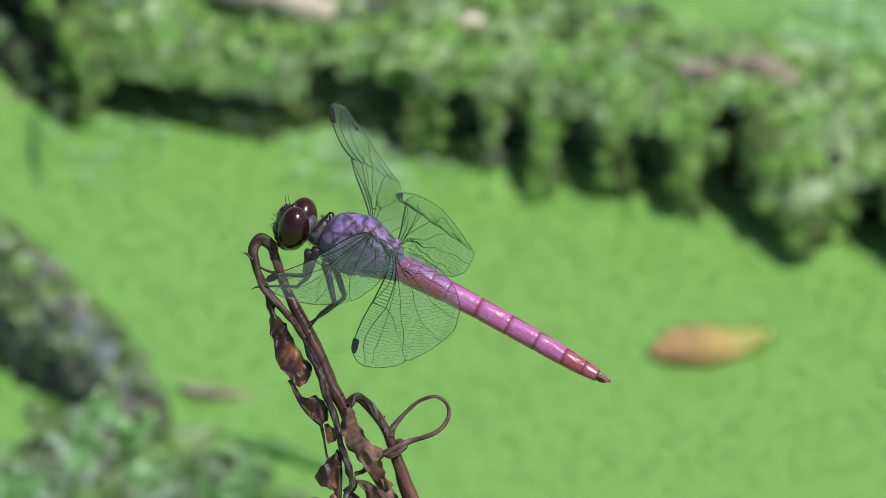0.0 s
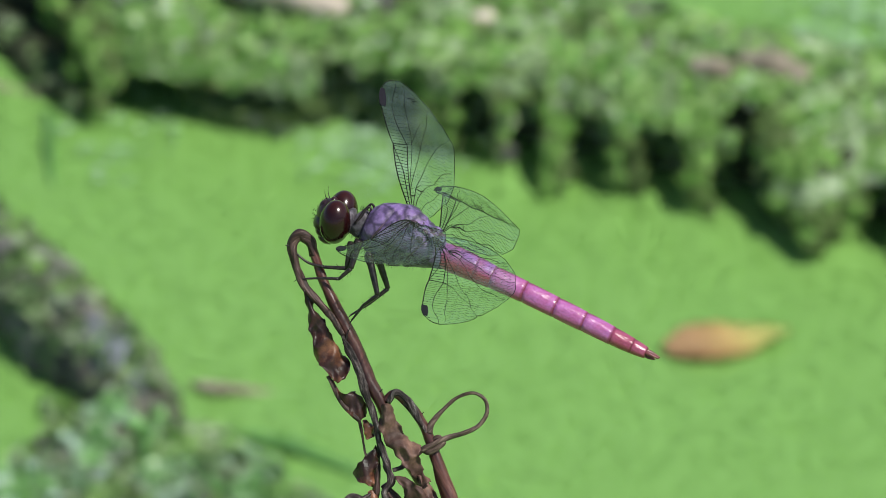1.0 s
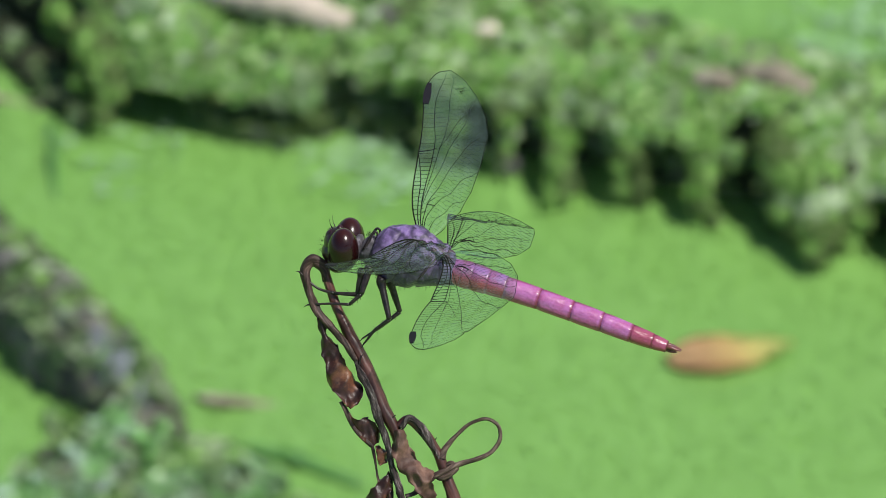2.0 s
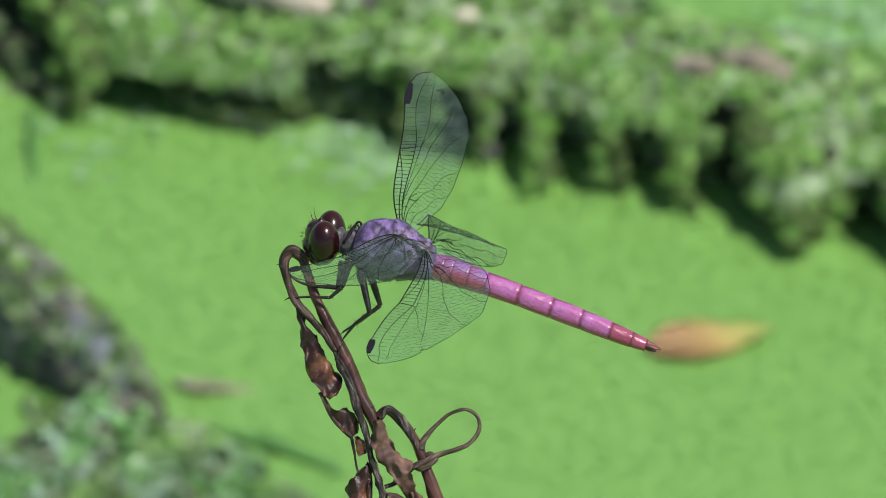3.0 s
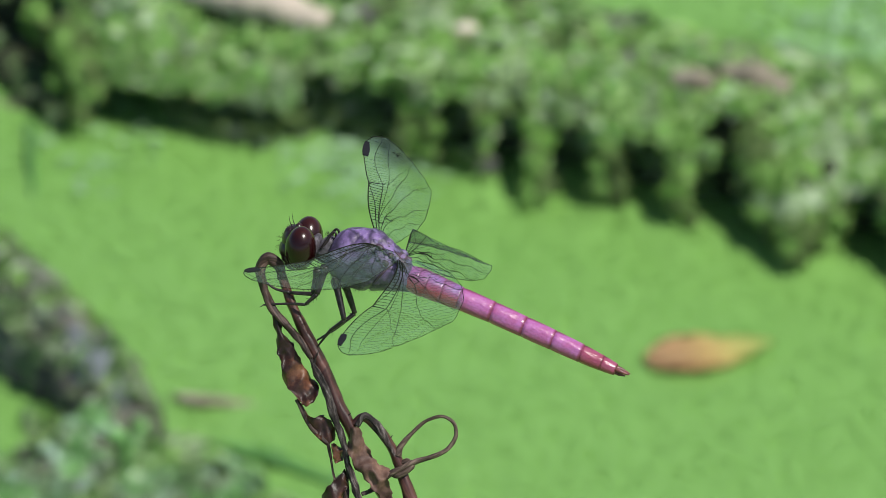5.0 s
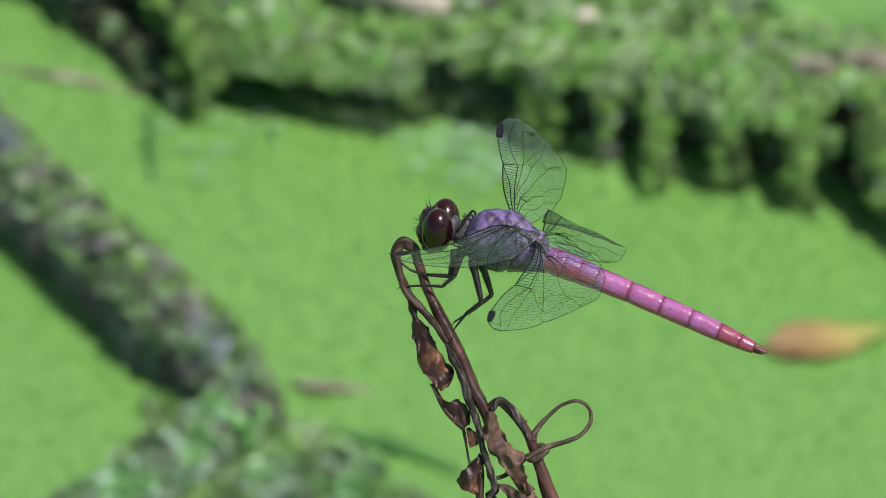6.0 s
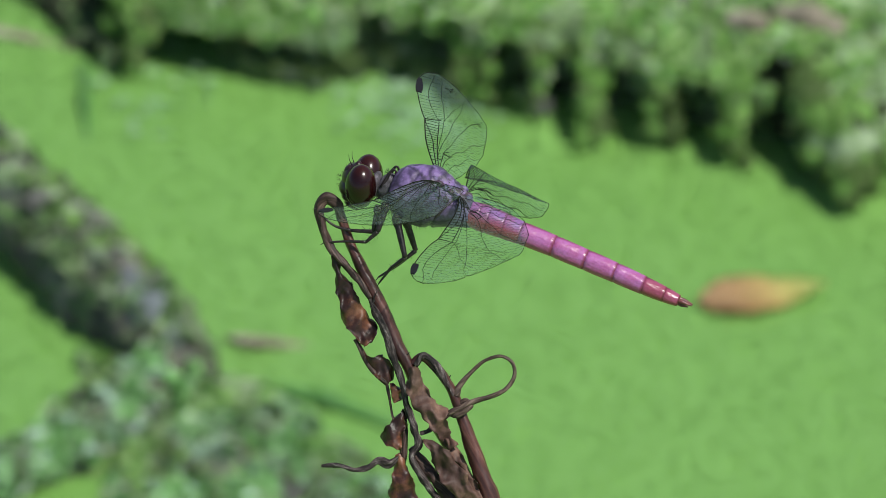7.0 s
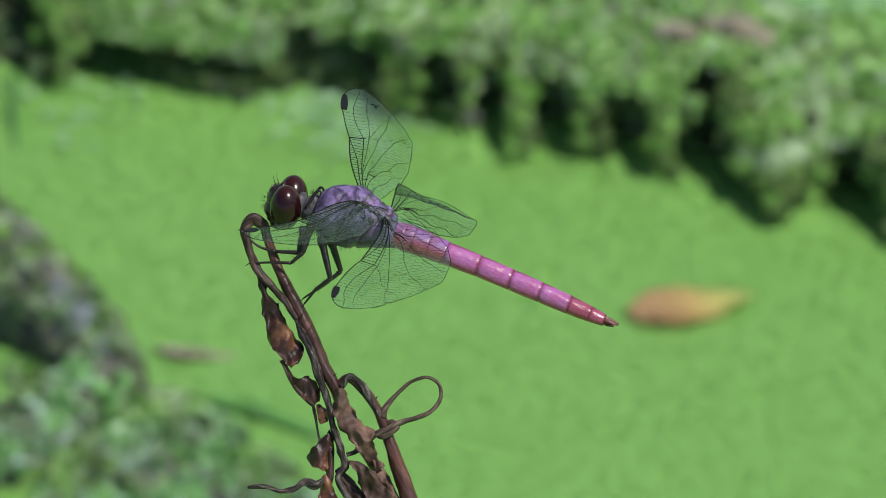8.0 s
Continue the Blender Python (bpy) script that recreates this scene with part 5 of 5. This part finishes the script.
def build_abdomen(fly):
    cut = [15.6, 17.2, 18.6, 21.0, 23.6, 28.6, 33.5, 38.0, 42.4, 45.6, 47.7]
    cs, cz = [15, 20, 28.6, 38, 46, 49.6], [1.75, 1.85, 1.75, 1.4, 1.0, 0.85]
    rs, rz = [15, 17.5, 20, 24, 30, 36, 42, 45.6, 47.7], [1.6, 1.95, 1.85, 1.6, 1.5, 1.45, 1.32, 1.1, 0.85]
    for k in range(10):
        s0, s1 = cut[k], cut[k + 1]
        sec = []
        for j in range(9):
            t = j / 8
            s = s0 + (s1 - s0) * t
            r = interp_rows(rs, rz, s)
            swell = 1 + 0.02 * math.sin(math.pi * t) - 0.04 * (1 if j == 0 else 0) + 0.012 * (1 if j == 8 else 0)
            sec.append((-s, 0, interp_rows(cs, cz, s), r * 0.98 * swell, r * swell))
        sec.append((-s1 - 0.12, 0, interp_rows(cs, cz, s1), r * 0.9, r * 0.9))
        bm = bmesh.new()

        def keel(x, a):
            return 1 + 0.06 * math.exp(-((a - math.pi / 2) / 0.22) ** 2) + 0.05 * math.exp(-((math.sin(a) + 0.45) / 0.12) ** 2)

        loft(bm, sec, 28, None, keel)
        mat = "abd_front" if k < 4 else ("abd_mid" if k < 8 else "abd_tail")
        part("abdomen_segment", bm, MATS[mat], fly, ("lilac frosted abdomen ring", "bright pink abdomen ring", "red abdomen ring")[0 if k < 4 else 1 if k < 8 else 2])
    for sg in (1, -1):
        bm = bmesh.new()
        tube(bm, [(-47.5, sg * 0.35, 1.15), (-48.5, sg * 0.5, 1.1), (-49.8, sg * 0.3, 1.05)], [0.32, 0.32, 0.1], 12, 8)
        part("tail_appendage", bm, MATS["clasper"], fly, "dark red tail clasper")
    bm = bmesh.new()
    tube(bm, [(-47.6, 0, 0.6), (-48.4, 0, 0.5), (-49.3, 0, 0.6)], [0.32, 0.26, 0.1], 10, 8)
    part("tail_appendage", bm, MATS["clasper"], fly, "dark red tail clasper")


LEGS = {}


def build_legs(fly):
    """Each leg: thigh, shin with spines and foot; it turns about its hip."""
    back = body_turn(19.4).inverted().to_3x3()
    defs = [[(3.3, -3.3, 2.5), (2.27, -6.72, 2.8), (0.64, -8.17, 2), (-2.35, -8.09, 1.2), (-5.26, -8.26, 0.9)],
            [(2.35, -3.72, 2.2), (1.71, -6.72, 1.6), (-1.5, -6.55, 1), (-3.85, -5.86, 0.8), (-6.55, -3.51, 0.9)],
            [(4.92, -5.01, 2.4), (6.12, -10.36, 3.2), (4.07, -11.86, 2), (2.48, -13.91, 0.8)],
            [(6.21, -5.22, 0.8), (7.58, -9.37, -0.5), (4.92, -11.51, -0.6), (2.35, -13.14, -0.4)]]
    rnd = random.Random(3)
    for k, pts in enumerate(defs):
        pts = [back @ Vector(p) for p in pts]
        hip = pts[0].copy()
        pts = [p - hip for p in pts]
        bm = bmesh.new()
        tube(bm, [V(0, 0, 0.6), pts[0], pts[0].lerp(pts[1], 0.25)], [0.7, 0.75, 0.5], 8, 8)
        leg = part("leg", bm, MATS["leg"], fly, "thin black spiny leg")
        leg.location = hip * MM
        leg.rotation_mode = "QUATERNION"
        LEGS[leg] = hip
        bm = bmesh.new()
        tube(bm, pts[0:2], [0.55, 0.5, 0.36], 10, 8)
        part("thigh", bm, MATS["leg"], leg)
        bm = bmesh.new()
        tube(bm, pts[1:3], [0.34, 0.28, 0.24], 10, 8)
        d = (pts[2] - pts[1])
        for j in range(9):
            p = pts[1] + d * (0.1 + 0.1 * j)
            o = V(rnd.uniform(-1, 1), rnd.uniform(-1, 1), rnd.uniform(-1, 1)).normalized() * 0.9 + d.normalized() * 0.6
            tube(bm, [p, p + o * 0.8], [0.06, 0.015], 3, 4)
        part("shin", bm, MATS["leg"], leg)
        bm = bmesh.new()
        tube(bm, pts[2:], [0.24, 0.18, 0.13], 14, 7)
        tip, d = pts[-1], (pts[-1] - pts[-2]).normalized()
        tube(bm, [tip, tip + d * 0.4 + V(0, 0, -0.35)], [0.1, 0.03], 4, 5)
        part("foot", bm, MATS["leg"], leg)


WINGS = {}


def build_dragonfly():
    fly = new("dragonfly")
    tagged(fly, "violet and pink dragonfly with dark red eyes, perched", "dragonfly")
    build_head(fly)
    build_thorax(fly)
    build_abdomen(fly)
    build_legs(fly)
    # hinge, then droop, twist, sag, bulge, chord, slant of the fold and its angle
    for key, name, hind, sg, hinge, form in (("fw_far", "forewing", False, -1, (-10.19, -1.95, 3.76), (-14.17, 1.98, -2.7, 1.52, 0.94, 2.43, -16.7)),
                                             ("fw_near", "forewing", False, 1, (-10.96, 2.22, 4.86), (0.24, 0.58, -1.49, 0.34, 1.01, -1.32, -7.31)),
                                             ("hw_far", "hindwing", True, -1, (-13.9, -2.15, 3.95), (-7.29, -3.98, -0.81, -0.06, 0.97, 2.39, -23.04)),
                                             ("hw_near", "hindwing", True, 1, (-13.72, 2.19, 4.31), (5.31, -0.09, 0.6, -1.37, 1.0, 2.06, -13.05))):
        label = "clear broad hindwing with dark veins" if hind else "clear narrow forewing with dark veins"
        WINGS[key] = (build_wing(name, hind, sg, fly, label, *form, flaw=(38.1, 0.74) if key == "fw_far" else None), Vector(hinge) * MM)
    return fly


build_pond()
build_duckweed()
build_pale_weed()
build_back_log()
build_front_log()
build_moss_bank()
build_sticks()
build_fallen_leaf()
plant = build_plant()
fly = build_dragonfly()


# ---- what moves: the plant in the wind, the dragonfly on it, its wings ----
def sway(right, up):
    """The plant tip pushed by the wind, in mm across and up the view: a turn about the root."""
    h = 1.0
    w = Vector((-2 * up, right, 0)) * MM / h
    q = Matrix.Rotation(w.length, 4, w.normalized()) if w.length > 1e-9 else Matrix()
    return Matrix.Translation(ROOT) @ q @ Matrix.Translation(-ROOT)


def turn(rx, ry, rz):
    """A turn about an axis, its length the angle in degrees."""
    w = Vector((rx, ry, rz))
    return Matrix.Rotation(radians(w.length), 4, w.normalized())


def pitch(t):
    return interp_rows([0, 0.5, 0.8, 1, 1.2, 2.3, 2.5, 3, 3.5, 4, 4.2, 5.3, 5.5, 6.5, 7, 8], [25.0, 24.4, 23.6, 21.8, 20.3, 14.9, 15.4, 16.5, 17.3, 19.6, 19.2, 20.2, 19.2, 19.3, 18.8, 18.5], t)


def seat(t):
    """Where the head stands in PLANE, in mm."""
    k = [0, 0.5, 1, 1.2, 2.3, 2.5, 3, 3.5, 4.0, 4.2, 5.3, 5.5, 6, 6.5, 7, 7.5, 8]
    return V(interp_rows(k, [-20.54, -20.48, -20.24, -20.41, -21.11, -20.69, -20.71, -20.78, -21.44, -20.56, -20.77, -20.47, -20.45, -20.52, -20.45, -20.45, -20.64], t), interp_rows(k, [3.07, 3.06, 3.43, 3.52, 2.96, 3.01, 2.75, 2.9, 2.79, 3.04, 3.04, 3.25, 3.32, 3.24, 3.27, 3.22, 3.26], t), 0)


def motions():
    gusts = [(0, sway(-0.27, 0.14)), (0.1, sway(-0.56, 0.41)), (0.2, sway(-0.4, 0.8)), (0.3, sway(-0.68, 0.48)), (0.4, sway(0.24, 0.56)), (0.5, sway(-0.08, 0)), (0.6, sway(-0.05, 0.3)), (0.7, sway(-0.47, -0.03)), (0.8, sway(-1.53, -0.53)), (0.9, sway(2.42, 0.57)), (1, sway(3.48, 0.01)), (1.1, sway(5.2, -0.34)), (1.2, sway(7.01, -0.67))]
    gusts += [(2.3, sway(4.37, -2.01)), (2.4, sway(5.71, -0.93)), (2.5, sway(3.48, -1.77)), (2.6, sway(3.14, -2.39)), (2.7, sway(4.71, -2.05)), (2.8, sway(2.47, -2.98)), (2.9, sway(3.96, -2)), (3, sway(4.84, -2.7)), (3.1, sway(3.88, -2.24)), (3.2, sway(4.14, -1.86)), (3.3, sway(4.32, -1.64)), (3.4, sway(6.48, -2.61)), (3.5, sway(3.07, -2.9)), (3.6, sway(3.25, -3.41)), (3.7, sway(1.67, -2.59)), (3.8, sway(-0.47, -2.65)), (3.9, sway(3.43, -1.44)), (4, sway(-1.45, -3.12)), (4.1, sway(2.75, -2.92)), (4.2, sway(0.32, -2.99))]
    gusts += [(5.3, sway(3.81, -1.34)), (5.4, sway(4.55, -1.48)), (5.5, sway(4.52, -0.87)), (5.6, sway(1.99, -1.72)), (5.7, sway(3.39, -1.12)), (5.8, sway(4.36, -1.66)), (5.9, sway(3.49, -1.6)), (6, sway(3.74, -1.39)), (6.1, sway(1.67, -1.63)), (6.2, sway(2.47, -1.15)), (6.3, sway(2.7, -1.31)), (6.4, sway(2.62, -1.23)), (6.5, sway(3.77, -0.84)), (6.6, sway(2.13, -0.99)), (6.7, sway(2.68, -1.15)), (6.8, sway(3.39, -1.94)), (6.9, sway(4.09, -1.07))]
    gusts += [(7, sway(2.3, -1.37)), (7.1, sway(3.61, -0.69)), (7.2, sway(3.45, -1.19)), (7.3, sway(4, -0.81)), (7.4, sway(4.64, -0.75)), (7.5, sway(3.65, -2.24)), (7.6, sway(2.5, -1.53)), (7.7, sway(3.9, -2.49)), (7.8, sway(2.91, -2.16)), (7.9, sway(4.14, -2.69)), (8, sway(1.97, -2.78))]
    walk(plant, [(t, m @ PLANE) for t, m in gusts])
    walk(fly, [(t, m @ PLANE @ Matrix.Translation(seat(t) * MM) @ body_turn(pitch(t))) for t, m in gusts])
    beats = {"fw_far": [(0, turn(10.1, -10.2, 28.4)), (0.5, turn(9.7, -10.2, 27.9)), (1, turn(2.9, 7.2, 23.5)), (1.2, turn(-6.0, 10.9, 18.6)), (2.3, turn(-6.4, 15.2, 12.0)), (2.5, turn(-10.5, 16.4, 12.9)), (3, turn(-4.5, 13.4, 12.6)), (3.5, turn(1.8, 9.4, 14.3)), (4, turn(2.1, 8.2, 13.7)), (4.2, turn(8.0, 3.2, 17.7)), (5.3, turn(8.4, 8.1, 17.0)), (5.5, turn(5.6, 13.2, 16.1)), (6, turn(8.0, 8.1, 17.4)), (6.5, turn(6.3, 10.3, 17.5)), (7, turn(8.6, 4.8, 18.5)), (7.5, turn(4.9, 12.2, 15.8)), (8, turn(7.7, 6.3, 18.4))],
             "hw_far": [(0, turn(4.3, -21.9, 13.8)), (0.5, turn(4.8, -21.6, 13.7)), (1, turn(4.9, -14.2, 13.9)), (1.2, turn(5.1, -5.9, 15.7)), (2.3, turn(6.5, -2.8, 11.1)), (2.5, turn(5.2, -8.0, 13.1)), (3, turn(10.8, -14.9, 12.0)), (3.5, turn(11.0, -14.1, 9.5)), (4, turn(5.9, -12.5, 7.1)), (4.2, turn(10.8, -15.8, 9.1)), (5.3, turn(9.6, -10.1, 8.4)), (5.5, turn(8.3, -9.8, 9.1)), (6, turn(10.5, -13.7, 9.1)), (6.5, turn(9.2, -12.2, 9.9)), (7, turn(10.8, -14.6, 9.1)), (7.5, turn(10.1, -13.6, 9.6)), (8, turn(9.6, -14.5, 8.5))],
             "fw_near": [(0, turn(-5.1, 0.4, -8.6)), (0.5, turn(-6.0, 5.3, -9.0)), (1, turn(2.3, 7.8, -5.0)), (1.2, turn(0.8, 15.4, -3.6)), (2.3, turn(4.5, 4.3, -11.4)), (2.5, turn(3.9, -1.0, -8.2)), (3, turn(-0.2, 5.2, -13.5)), (3.5, turn(-0.5, 3.8, -14.8)), (4, turn(-3.3, 6.5, -16.3)), (4.2, turn(-4.5, 6.3, -17.8)), (5.3, turn(0.6, 6.5, -16.9)), (5.5, turn(1.4, 8.4, -13.6)), (6, turn(0.2, 10.8, -14.3)), (6.5, turn(0.9, 12.0, -12.4)), (7, turn(-0.1, 9.4, -14.3)), (7.5, turn(1.1, 9.2, -13.3)), (8, turn(0.4, 9.2, -14.3))],
             "hw_near": [(0, turn(-8.0, 9.3, 7.2)), (0.5, turn(-7.8, 8.4, 6.6)), (1, turn(-1.6, 16.2, 10.2)), (1.2, turn(-6.9, 23.6, 7.7)), (2.3, turn(-4.6, 23.9, 3.4)), (2.5, turn(-5.4, 21.2, 6.5)), (3, turn(-8.7, 15.9, -0.6)), (3.5, turn(-7.3, 13.7, -2.4)), (4, turn(-10.1, 10.1, -3.2)), (4.2, turn(-9.4, 9.3, -2.6)), (5.3, turn(-4.1, 18.2, 0.7)), (5.5, turn(-3.6, 17.6, 1.8)), (6, turn(-3.6, 15.8, 1.4)), (6.5, turn(-2.5, 13.0, 1.8)), (7, turn(-2.9, 14.1, 1.2)), (7.5, turn(-1.9, 11.2, 1.9)), (8, turn(-3.2, 9.5, 0.4))]}
    for key, rows in beats.items():
        wing, hinge = WINGS[key]
        walk(wing, [(t, Matrix.Translation(hinge) @ m) for t, m in rows])
    # the feet keep their hold: each leg turns back against the body's pitch
    hold = body_turn(19.4).to_3x3()
    for leg, hip in LEGS.items():
        walk(leg, [(t, Matrix.Translation(hip * MM) @ (body_turn(pitch(t)).to_3x3().inverted() @ hold).to_4x4()) for t in (0, 0.5, 1, 1.2, 2.3, 2.5, 3, 3.5, 4, 4.2, 5.3, 5.5, 6.5, 7, 8)])


motions()
